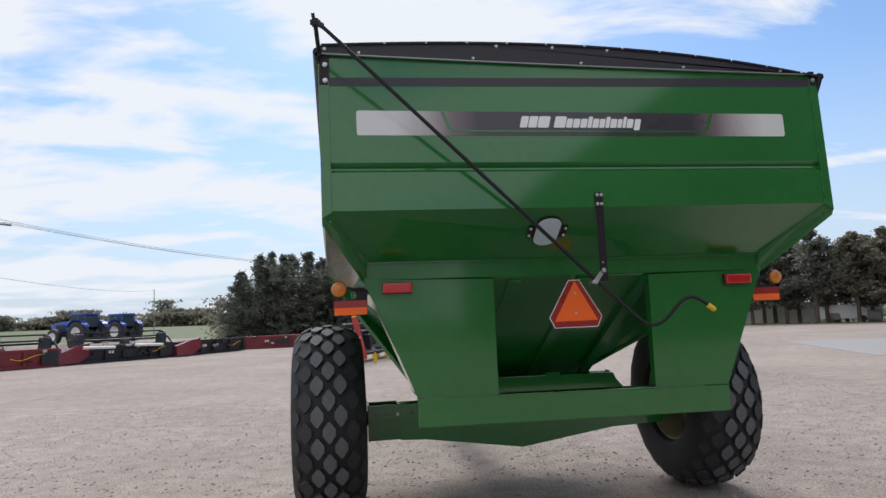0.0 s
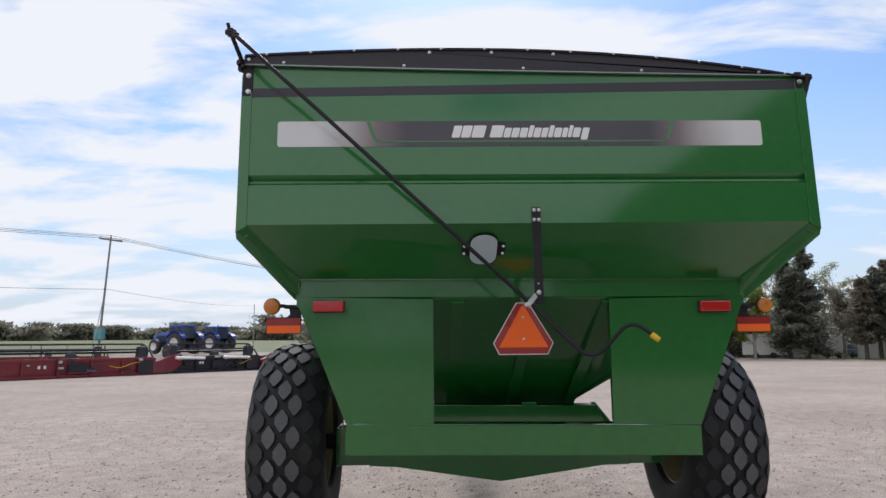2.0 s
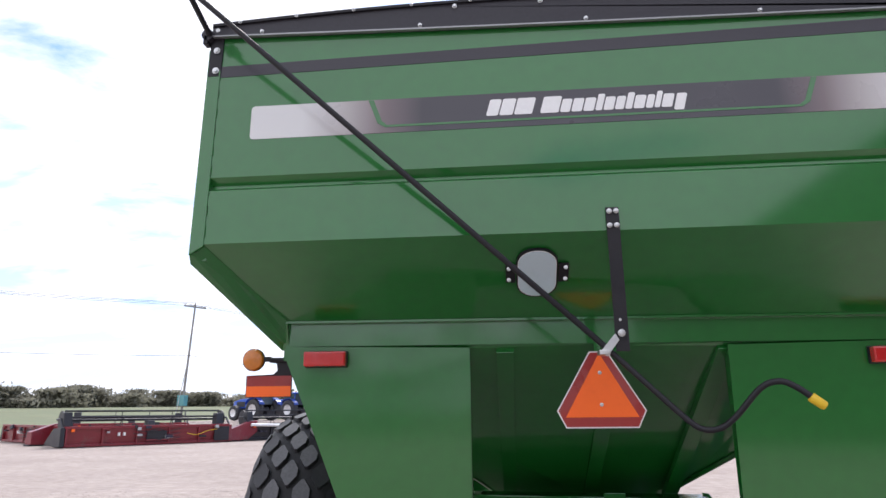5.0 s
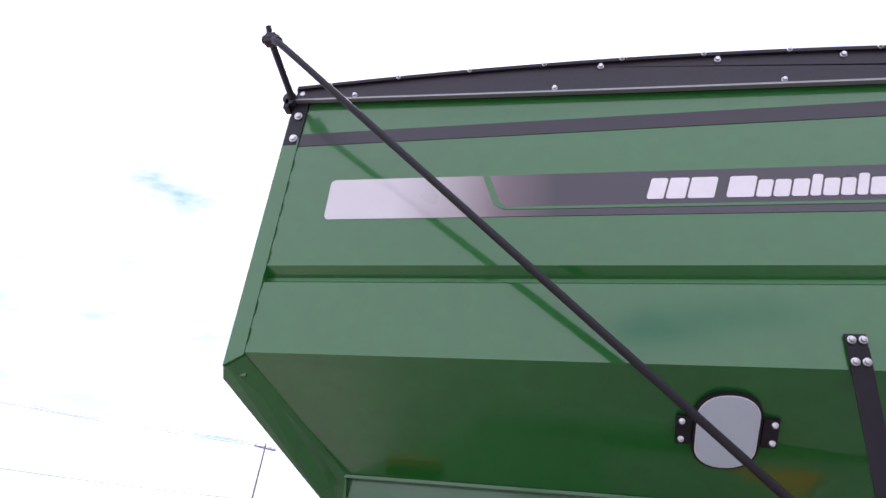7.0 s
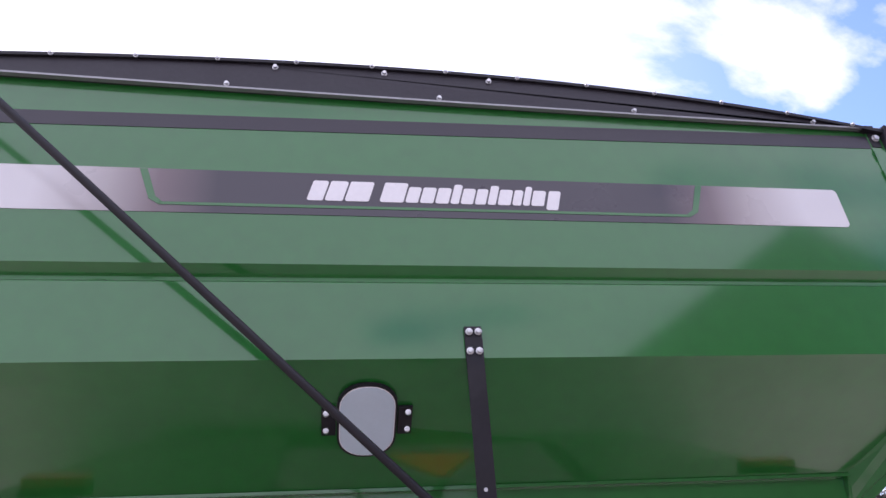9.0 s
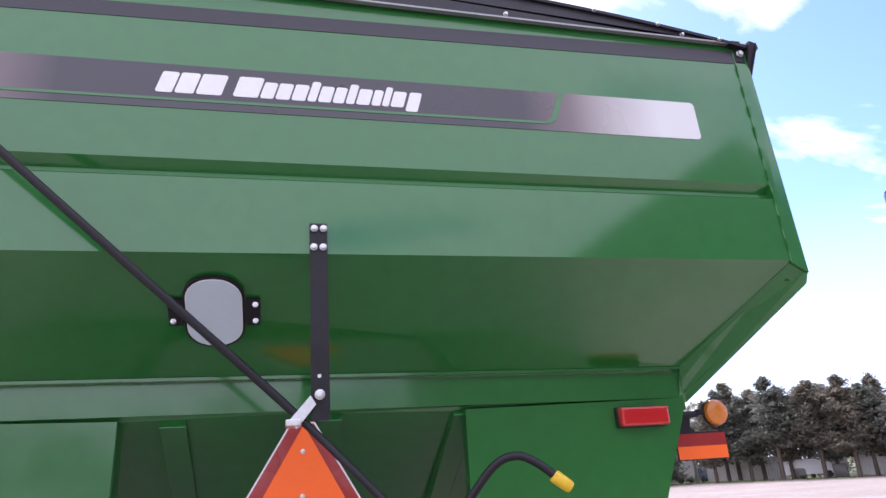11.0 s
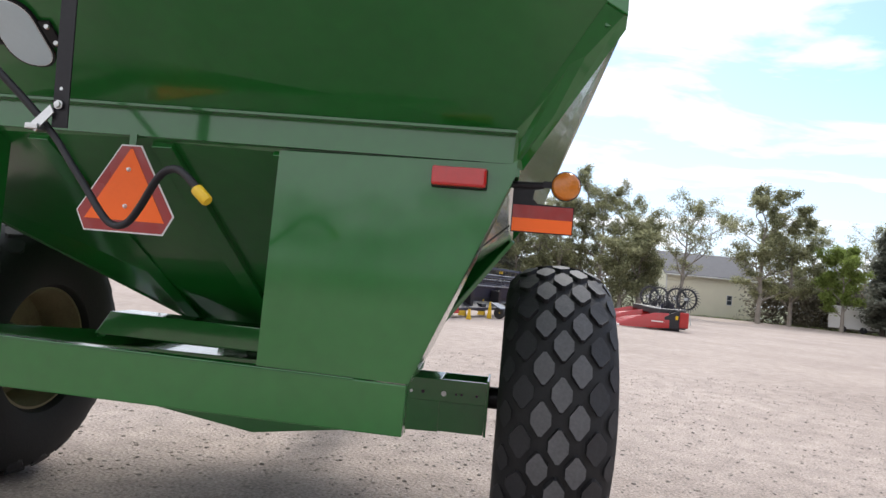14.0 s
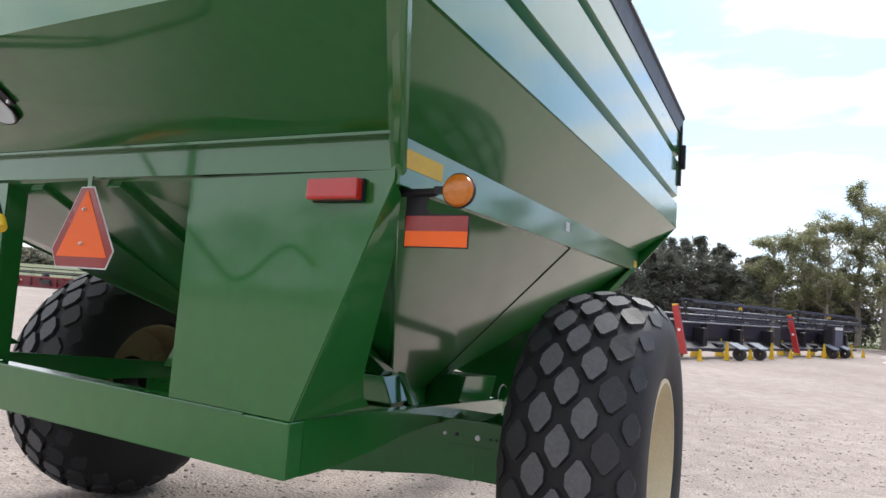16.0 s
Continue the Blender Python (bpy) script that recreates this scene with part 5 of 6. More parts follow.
def tractor(x, y, turn, label):
    """Row-crop tractor: hood along +x."""
    ob = thing("tractor", x, y, BANK, turn, label, "tractor", "blue tractors")
    bm = slab([(0.3, -0.42, 1.15), (2.75, -0.42, 1.10), (2.95, -0.42, 1.30), (2.85, -0.42, 1.75), (1.9, -0.42, 1.98), (0.3, -0.42, 2.05)], (0, 0.84, 0), 0.08)
    hood = part("hood", bm, MACHINE_BLUE, ob)
    part("grille", box(2.86, -0.34, 1.18, 2.96, 0.34, 1.68, 0.02), MACHINE_BLACK, hood)
    for s in (-1, 1):
        part("side_grille", box(1.2, s * 0.42 - 0.012, 1.25, 2.4, s * 0.42 + 0.012, 1.72), MACHINE_BLACK, hood)
        part("headlight", box(2.78, s * 0.28 - 0.1, 1.62, 2.93, s * 0.28 + 0.1, 1.74, 0.02), WHITE, hood)
    part("chassis", box(-1.3, -0.32, 0.65, 2.7, 0.32, 1.2, 0.04), MACHINE_BLACK, ob)
    part("front_weights", box(2.8, -0.45, 0.62, 3.35, 0.45, 1.15, 0.05), MACHINE_BLACK, ob)
    cab = part("cab", slab([(-1.25, -0.80, 1.45), (0.35, -0.72, 1.45), (0.30, -0.68, 2.54), (-1.15, -0.74, 2.54)], (0, 1.5, 0), 0.04), CAB_GLASS, ob, "dark tinted cab glass")
    part("cab_roof", box(-1.30, -0.85, 2.54, 0.45, 0.85, 2.68, 0.05), MACHINE_BLUE, cab)
    part("beacon", tube([(-1.2, 0.6, 2.68), (-1.2, 0.6, 2.84)], 0.05, 8), AMBER, cab)
    for px, py in ((0.33, -0.74), (0.33, 0.74), (-1.22, -0.80), (-1.22, 0.74), (-0.45, -0.80), (-0.45, 0.76)):
        part("cab_pillar", box(px - 0.03, py - 0.03, 1.4, px + 0.03, py + 0.03, 2.55, 0.01), MACHINE_BLUE, cab)
    part("exhaust", tube([(0.55, -0.62, 1.6), (0.55, -0.62, 2.6)], 0.06, 10), MACHINE_BLACK, ob, smooth=True)
    for s in (-1, 1):
        bm = lathe([(-0.30, 0.50), (-0.33, 0.75), (-0.28, 0.93), (0, 0.98), (0.28, 0.93), (0.33, 0.75), (0.30, 0.50)], 32, None, "y", (-0.85, s * 1.05, 0.98))
        for k in range(22):
            a = 2 * math.pi * k / 22
            for q in (-1, 1):
                c, t = math.cos(a), math.sin(a)
                c2, t2 = math.cos(a + 0.18), math.sin(a + 0.18)
                tube([(-0.85 + 0.97 * c, s * 1.05 + q * 0.02, 0.98 + 0.97 * t), (-0.85 + 0.93 * c2, s * 1.05 + q * 0.29, 0.98 + 0.93 * t2)], 0.035, 4, bm)
        wheel = part("rear_wheel", bm, RUBBER, ob, smooth=False)
        part("rim", lathe([(-s * 0.1, 0.0), (-s * 0.02, 0.15), (0, 0.30), (s * 0.20, 0.48), (s * 0.30, 0.52)], 24, None, "y", (-0.85, s * 1.07, 0.98)), WHITE, wheel, "white steel rim", True)
        bm = lathe([(-0.22, 0.36), (-0.25, 0.52), (-0.20, 0.66), (0, 0.70), (0.20, 0.66), (0.25, 0.52), (0.22, 0.36)], 28, None, "y", (1.95, s * 0.98, 0.70))
        wheel = part("front_wheel", bm, RUBBER, ob, smooth=True)
        part("rim", lathe([(-s * 0.05, 0.0), (0, 0.2), (s * 0.15, 0.34), (s * 0.22, 0.38)], 24, None, "y", (1.95, s * 1.0, 0.70)), WHITE, wheel, "white steel rim", True)
        pts = [(-0.85 + 1.12 * math.cos(a), s * 0.80, 0.98 + 1.12 * math.sin(a)) for a in (radians(25 + 13 * i) for i in range(11))]
        bm = bmesh.new()
        v0 = [bm.verts.new(p) for p in pts]
        v1 = [bm.verts.new((p[0], s * 1.38, p[2])) for p in pts]
        for i in range(10):
            bm.faces.new((v0[i], v0[i + 1], v1[i + 1], v1[i]))
        bmesh.ops.solidify(bm, geom=list(bm.faces), thickness=0.05)
        part("fender", bm, MACHINE_BLUE, ob, smooth=True)
        part("step", box(0.3, s * 0.62 - 0.15, 0.55, 0.75, s * 0.62 + 0.15, 1.3, 0.03), MACHINE_BLACK, ob)
    ob.scale = (0.90, 0.90, 0.90)
    part("rear_lift", box(-1.9, -0.45, 0.5, -1.2, 0.45, 0.95, 0.05), MACHINE_BLACK, ob)
    return ob


tractor(-19.75, 57.0, 152, "blue row-crop tractor with white rims and dark cab")
tractor(-18.45, 62.0, 152, "second blue tractor parked behind the first")

# ---- utility poles and wires ----
def utility_pole(x, y, h, label, arm=True, guy=False, lean=0.0):
    lx, ly = 0.5 * lean, -0.87 * lean
    ob = thing("utility_pole", x, y, 0, 60, label, "utility pole", "utility poles")
    part("post", tube([(0, 0, -0.2), (lx, ly, h)], 0.10, 10, None, [0.115, 0.075]), GREY_WOOD, ob, smooth=True)
    if arm:
        part("crossarm", box(lx - 1.1, ly - 0.06, h - 0.35, lx + 1.1, ly + 0.06, h - 0.22, 0.01), GREY_WOOD, ob)
        for q in (-1.0, 0.0, 1.0):
            part("insulator", lathe([(0, 0), (0, 0.05), (0.08, 0.06), (0.16, 0.03), (0.16, 0)], 10, None, "z", (lx + q, ly, h - 0.22 if q else h)), GALV, ob)
    if guy:
        part("guy_wire", tube([(lx * 0.7, ly * 0.7, h * 0.6), (-0.5, 0.3, 0)], 0.035, 6), GALV, ob)
        part("meter_box", box(-0.2, -0.65, 2.3, 0.2, 0.35, 3.2, 0.03), TEAL, ob, "teal metal meter box")
    return ob


P1, P2, P3, P0, P00 = (-26.9, 57.8), (-37.5, 150.0), (-6.5, 99.0), (-62.0, 36.0), (-47.0, 46.2)
utility_pole(*P1, 11.2, "tall weathered wooden utility pole with crossarm", guy=True, lean=0.55)
P1 = (P1[0] + 0.55, P1[1])
utility_pole(*P2, 10.8, "distant wooden utility pole beyond the field", False)
utility_pole(*P3, 11.0, "wooden utility pole behind the cedars")
utility_pole(*P0, 12.5, "leaning wooden utility pole at the road", guy=False)


def wire(a, b, sag, label):
    pts = [Vector(a).lerp(Vector(b), i / 20) - Vector((0, 0, 4 * sag * (i / 20) * (1 - i / 20))) for i in range(21)]
    return whole("power_line", tube(pts, 0.017, 5), MACHINE_BLACK, label, "power line", "power lines")


for q in (-0.9, 0.0, 0.9):
    d = (q * 0.5, q * 0.87)
    zt = 0.1 if q == 0 else -0.08
    wire((P1[0] + d[0], P1[1] + d[1], 11.2 + zt), (P3[0] + d[0], P3[1] + d[1], 11.0 + zt), 0.5, "thin dark overhead power line between poles")
    wire((P0[0] + d[0], P0[1] + d[1], 12.5 + zt), (P1[0] + d[0], P1[1] + d[1], 11.2 + zt), 0.5, "thin dark overhead power line between poles")
wire((P1[0], P1[1], 6.6), (P2[0], P2[1], 10.6), 0.6, "lower service line running out over the field")
wire((P0[0], P0[1], 7.4), (P1[0], P1[1], 6.6), 0.5, "lower service line between poles")


# ---- trees ----
def quads(points, size, rng, flat=0.3, long=1.6):
    """Small leaf sprays at the given points, turned at random."""
    verts, faces = [], []
    for p in points:
        s = size * rng.uniform(0.6, 1.4)
        a, t = rng.uniform(0, 6.283), rng.gauss(0, flat)
        ca, sa, ct, st = math.cos(a), math.sin(a), math.cos(t), math.sin(t)
        u = (ca * ct, sa * ct, st)
        w = rng.gauss(0, 0.7)
        v = (-sa * math.cos(w), ca * math.cos(w), math.sin(w))
        k = len(verts)
        for m, n in ((-long, 0), (-0.2 * long, 0.5), (long, 0.12), (0.1 * long, -0.55)):
            verts.append((p[0] + s * (m * u[0] + n * v[0]), p[1] + s * (m * u[1] + n * v[1]), p[2] + s * (m * u[2] + n * v[2])))
        faces.append((k, k + 1, k + 2, k + 3))
    return verts, faces


def mesh_part(name, verts, faces, material, parent):
    me = bpy.data.meshes.new(name)
    me.from_pydata(verts, [], faces)
    me.materials.append(material)
    ob = new(name, me)
    ob.parent = parent
    return ob


def conifer(x, y, h, r, seed, label, leaf=None, bare=0.12, count=2600, size=0.16):
    """Cedar or pine: ragged boughs in uneven tiers round a straight trunk."""
    rng = random.Random(seed)
    ob = thing("conifer_tree", x, y, 0, rng.uniform(0, 360), label, "conifer", "conifers")
    bm = tube([(0, 0, -0.1), (0.05, 0, h * 0.5), (0, 0.05, h * 0.97)], 0.1, 8, None, [0.020 * h + 0.04, 0.012 * h + 0.03, 0.02])
    pts = []
    boughs = int(60 + 5 * h)
    per = count // boughs
    lumps = [(rng.uniform(0, 6.28), rng.uniform(0.15, 0.95), rng.uniform(0.7, 1.35)) for _ in range(10)]
    for i in range(boughs):
        f = bare + (1 - bare) * rng.random() ** 1.15
        z = h * f
        a = rng.uniform(0, 6.283)
        reach = r * (1 - f ** 1.9) ** 0.85 * rng.uniform(0.45, 1.12) * (1.0 if f > bare + 0.10 else 0.8) + 0.10
        for la, lf, lm in lumps:
            if abs((a - la + 3.14) % 6.28 - 3.14) < 0.6 and abs(f - lf) < 0.12:
                reach *= lm
        rise = rng.uniform(-0.12, 0.28) + 0.5 * f
        tip = (reach * math.cos(a), reach * math.sin(a), z + rise * reach)
        tube([(0, 0, z - 0.1), tip], 0.03, 4, bm, [0.012 * h * (1 - f) + 0.012, 0.008])
        for _ in range(per):
            d = rng.random() ** 0.6
            sp = 0.10 * reach + 0.13
            pts.append((tip[0] * d + rng.gauss(0, sp), tip[1] * d + rng.gauss(0, sp), z + rise * reach * d + rng.gauss(0, 0.14)))
    for _ in range(60):
        pts.append((rng.gauss(0, 0.09), rng.gauss(0, 0.09), h * rng.uniform(0.9, 1.01)))
    part("trunk", bm, CONIFER_BARK, ob)
    mesh_part("crown", *quads(pts, size, rng, 0.5, 1.5), leaf or CEDAR, ob)
    return ob


def broadleaf(x, y, h, r, seed, label, leaf=None, count=3200, size=0.10, trunk=0.30, lean=(0, 0), bare=0.0):
    """Broadleaf tree in thin spring leaf: limbs leave a wavering leader at many heights and carry loose clumps."""
    rng = random.Random(seed)
    ob = thing("broadleaf_tree", x, y, 0, rng.uniform(0, 360), label, "tree", "broadleaf trees")
    r0 = 0.011 * h + 0.06
    leader, p = [], Vector((0, 0, -0.1))
    steps = 9
    for k in range(steps + 1):
        f = k / steps
        leader.append(Vector((lean[0] * f + rng.gauss(0, 0.05 * h * 0.25 * f), lean[1] * f + rng.gauss(0, 0.05 * h * 0.25 * f), -0.1 + f * h * 0.95)))
    bm = tube(leader, 0.1, 9, None, [r0 * (1.25 - 1.15 * k / steps) for k in range(steps + 1)])
    tips = []

    def along(f):
        q = max(0, min(steps - 1e-4, f * steps))
        k = int(q)
        return leader[k].lerp(leader[k + 1], q - k)

    def limb(start, way, length, rad, level):
        p = [Vector(start)]
        d = Vector(way).normalized()
        for _k in range(3):
            d = (d + Vector((rng.gauss(0, 0.18), rng.gauss(0, 0.18), rng.gauss(0.06, 0.12)))).normalized()
            p.append(p[-1] + d * length / 3)
        tube(p, rad, 5 if level < 2 else 3, bm, [rad, rad * 0.8, rad * 0.6, rad * 0.35], caps=False)
        tips.append((p[3], length * 0.5))
        if level:
            tips.append((p[2], length * 0.5))
        if level >= 2:
            return
        for _k in range(4 if level == 0 else 3):
            q = (d + Vector((rng.gauss(0, 0.7), rng.gauss(0, 0.7), rng.gauss(0.15, 0.4)))).normalized()
            limb(p[rng.choice((1, 2, 3))], q, length * rng.uniform(0.4, 0.68), rad * 0.5, level + 1)

    limbs = 13
    turn = rng.uniform(0, 6.28)
    for k in range(limbs):
        f = trunk + (0.97 - trunk) * (k + rng.random() * 0.7) / limbs
        turn += 2.4 + rng.gauss(0, 0.3)
        u = (f - trunk) / (1 - trunk)
        reach = r * (0.55 + 0.9 * u - 1.15 * u * u) * rng.uniform(0.75, 1.3)
        limb(along(f), (math.cos(turn), math.sin(turn), rng.uniform(0.45, 1.0)), max(0.6, reach), r0 * (0.55 - 0.35 * u), 0)
    part("trunk", bm, BARK, ob)
    pts = []
    clumps = [t for t in tips if rng.random() > bare]
    for _ in range(int(count * 2.2)):
        t, ln = rng.choice(clumps)
        s = 0.16 + 0.16 * ln
        pts.append((t.x + rng.gauss(0, s), t.y + rng.gauss(0, s), t.z + rng.gauss(0, s * 0.75)))
    mesh_part("crown", *quads(pts, size * 0.8, rng, 0.6, 1.2), leaf or SPRING, ob)
    return ob


def polar(eye, az, dist):
    return eye[0] + dist * math.sin(radians(az)), eye[1] + dist * math.cos(radians(az))


# dark cedars behind the header row
E0, E12, E14, E16 = (0.0, 0.0), (2.46, 2.12), (3.69, 2.40), (4.53, 2.94)
for i, (az, d, el) in enumerate(((-7.4, 68, 4.4), (-5.8, 70, 5.9), (-3.9, 69, 5.8), (-1.9, 70, 6.1), (0.2, 71, 5.0), (2.2, 70, 4.6), (-4.9, 74, 6.0), (-0.8, 75, 5.7))):
    conifer(*polar(E0, az, d), 1.78 + d * math.tan(radians(el)), 2.5, 100 + i, "dense dark green cedar at the yard's edge", bare=0.04, count=4200)
# cedars and tall bare trees behind the draper headers
for i, (az, d, el) in enumerate(((-11.0, 72, 4.0), (-9.2, 73, 4.4), (-7.0, 72, 6.0), (-5.6, 73, 5.4), (-4.2, 72, 5.1), (-2.2, 74, 4.6), (-0.4, 75, 4.2), (2.0, 76, 4.4), (4.2, 77, 4.2), (-8.0, 78, 5.2))):
    conifer(*polar(E16, az, d), 1.78 + d * math.tan(radians(el)), 2.8, 120 + i, "brownish green cedar in a shaggy windbreak", BROWN_CEDAR if i % 2 else CEDAR, bare=0.05, count=4000)
for i, (az, d, el, r) in enumerate(((-0.4, 66, 6.6, 2.6), (1.6, 70, 7.3, 3.0), (3.2, 68, 8.0, 3.0), (5.2, 70, 10.6, 3.6), (6.8, 69, 9.4, 3.4), (8.6, 72, 8.4, 3.4), (10.2, 66, 6.6, 3.0))):
    broadleaf(*polar(E16, az, d), 1.78 + d * math.tan(radians(el)), r, 140 + i, "tall slender tree in thin spring leaf with pale trunk", SPRING, 6000, 0.11, 0.2, bare=0.12)
for i, (az, d, el, r) in enumerate(((9.2, 62, 4.2, 2.6), (10.6, 63, 4.8, 2.4))):
    broadleaf(*polar(E14, az, d), 1.78 + d * math.tan(radians(el)), r, 155 + i, "bushy tree with fresh olive green leaves", SPRING, 7500, 0.13, 0.16)
# trees before and beside the cream shed
broadleaf(*polar(E14, 13.8, 72), 1.78 + 72 * math.tan(radians(7.6)), 4.2, 160, "leaning tree with forked trunk and sparse leaves", SPRING, 4200, 0.11, 0.34, (0.8, -0.3), 0.15)
broadleaf(*polar(E14, 19.8, 74), 1.78 + 74 * math.tan(radians(9.2)), 4.0, 161, "tall tree with dense olive spring leaves", SPRING, 10500, 0.13, 0.14)
broadleaf(*polar(E14, 22.0, 76), 1.78 + 76 * math.tan(radians(7.4)), 3.6, 162, "tall tree with dense olive spring leaves", SPRING, 9000, 0.13, 0.12)
broadleaf(*polar(E12, 26.2, 74), 1.78 + 74 * math.tan(radians(5.0)), 2.5, 163, "young tree with bright fresh green leaves", BRIGHT, 10000, 0.13, 0.16)
broadleaf(*polar(E12, 24.2, 86), 1.78 + 86 * math.tan(radians(6.4)), 3.0, 164, "pale budding tree behind the fence", SPRING, 2600, 0.11, 0.3, bare=0.2)
broadleaf(*polar(E12, 28.0, 92), 1.78 + 92 * math.tan(radians(6.4)), 3.6, 165, "pale budding tree behind the cedar", SPRING, 2400, 0.11, 0.3, bare=0.25)
broadleaf(*polar(E12, 32.0, 92), 1.78 + 92 * math.tan(radians(5.0)), 3.4, 166, "pale budding tree behind the fence", SPRING, 2600, 0.11, 0.3, bare=0.2)
conifer(*polar(E12, 29.9, 75), 1.78 + 75 * math.tan(radians(7.3)), 3.1, 170, "tall dark blue-green cedar with ragged outline", bare=0.06, count=13000)
conifer(*polar(E12, 28.7, 76), 1.78 + 76 * math.tan(radians(6.2)), 2.1, 171, "dark cedar standing against a taller one", bare=0.08, count=8500)
for i, (az, el) in enumerate(((33.8, 4.5), (34.7, 5.2), (35.5, 5.8), (36.3, 4.6), (37.2, 5.1), (38.4, 5.9), (39.1, 5.2), (40.4, 4.6), (41.2, 5.3), (42.1, 5.0), (43.3, 5.5), (44.4, 4.7), (45.3, 5.3), (47.1, 5.0), (48.6, 5.5), (50.5, 5.0), (53, 5.3), (56, 5.0))):
    d = 75 - 0.45 * (az - 34) + (i * 37 % 5) - 2
    conifer(*polar(E12, az, d), 1.78 + d * math.tan(radians(el)), 2.1 + 0.5 * (i % 3), 180 + i, "shaggy weathered cedar with bare lower trunk", CEDAR if i % 2 else BROWN_CEDAR, bare=0.20 + 0.05 * (i % 3), count=4600)
for i, az in enumerate((32.4, 36.2, 40.8)):
    broadleaf(*polar(E12, az, 78), 7.0, 2.4, 195 + i, "low brownish tree with bare twigs", BROWN_CEDAR, 2600, 0.11, 0.25)


# far hedgerow beyond the field, and the undergrowth of the windbreaks
def thicket(name, spots, size, label, leaf, seed):
    """spots: x, y, height, spread, leaves."""
    rng = random.Random(seed)
    verts, faces = [], []
    for x0, y0, top, spread, n in spots:
        pts = [(x0 + rng.gauss(0, spread), y0 + rng.gauss(0, spread), top * (1 - rng.random() ** 1.7) + 0.02) for _ in range(n)]
        v, f = quads(pts, size, rng, 0.6, 1.1)
        k = len(verts)
        verts += v
        faces += [tuple(q + k for q in r) for r in f]
    me = bpy.data.meshes.new(name)
    me.from_pydata(verts, [], faces)
    me.materials.append(leaf)
    return tagged(new(name, me), label, "undergrowth", kind="stuff")


rng_h = random.Random(5)
bm = bmesh.new()
rows = []
for d, up in ((120, -0.05), (200, 1.3), (290, 3.4), (345, 4.3), (480, 4.4), (700, 0.0)):
    rows.append([bm.verts.new((*polar((0, 0), -84 + 4 * k, d), up * min(1.0, k / 3, (26 - k) / 3))) for k in range(27)])
for a, b in zip(rows, rows[1:]):
    for k in range(26):
        bm.faces.new((a[k], a[k + 1], b[k + 1], b[k]))
whole("field_rise", bm, GRASS, "gently rising pale green field below the far trees", "field", kind="structure", smooth=True)
spots = []
for az10 in range(-640, 60, 3):
    az = az10 / 10
    d = 340 + 30 * math.sin(az * 0.21) + rng_h.uniform(-15, 15)
    top = 4.6 + 1.6 * math.sin(az * 0.9) + 1.5 * math.sin(az * 2.3 + 1) + rng_h.uniform(-1.2, 1.6) + (3 if rng_h.random() < 0.06 else 0)
    spots.append((*polar((0, 0), az, d), 4.2 + top, 2.8, 620))
thicket("hedgerow", spots, 0.95, "distant hazy line of budding trees", FAR_LEAF, 6)
spots = []
for k in range(-24, 40):
    az = k * 0.5
    if not 10 < az < 19.9:
        spots.append((*polar(E14, az, 80 + rng_h.uniform(-4, 6)), rng_h.uniform(3.0, 6.0), 0.9, 420))
for k in range(0, 80):
    az = 23 + k * 0.5
    spots.append((*polar(E12, az, 94 - 0.25 * k + rng_h.uniform(-2, 4)), rng_h.uniform(2.0, 4.6), 1.0, 280))
for k in range(0, 22):
    spots.append((*polar(E14, 19.7 + k * 0.36, 81 + rng_h.uniform(-1, 3)), rng_h.uniform(3.0, 6.8), 0.9, 520))
for k in range(0, 30):
    spots.append((*polar(E12, 23.4 + k * 0.42, 97 + rng_h.uniform(-2, 5)), rng_h.uniform(5.0, 8.2), 1.3, 420))
thicket("undergrowth", spots, 0.19, "shaggy brush filling the windbreak behind the yard", BROWN_CEDAR, 8)

# belt of trees behind the yard, mirrored in the paint
spots = []
for k in range(0, 150):
    x = -95 + 1.25 * k
    if not 11 < x < 53:
        spots.append((x, -46 + rng_h.uniform(-3, 3), rng_h.uniform(5.5, 9.5) + 1.5 * math.sin(x * 0.13), 1.0, 110))
thicket("rear_windbreak", spots, 0.4, "dense belt of trees along the far side of the yard", CEDAR, 9)


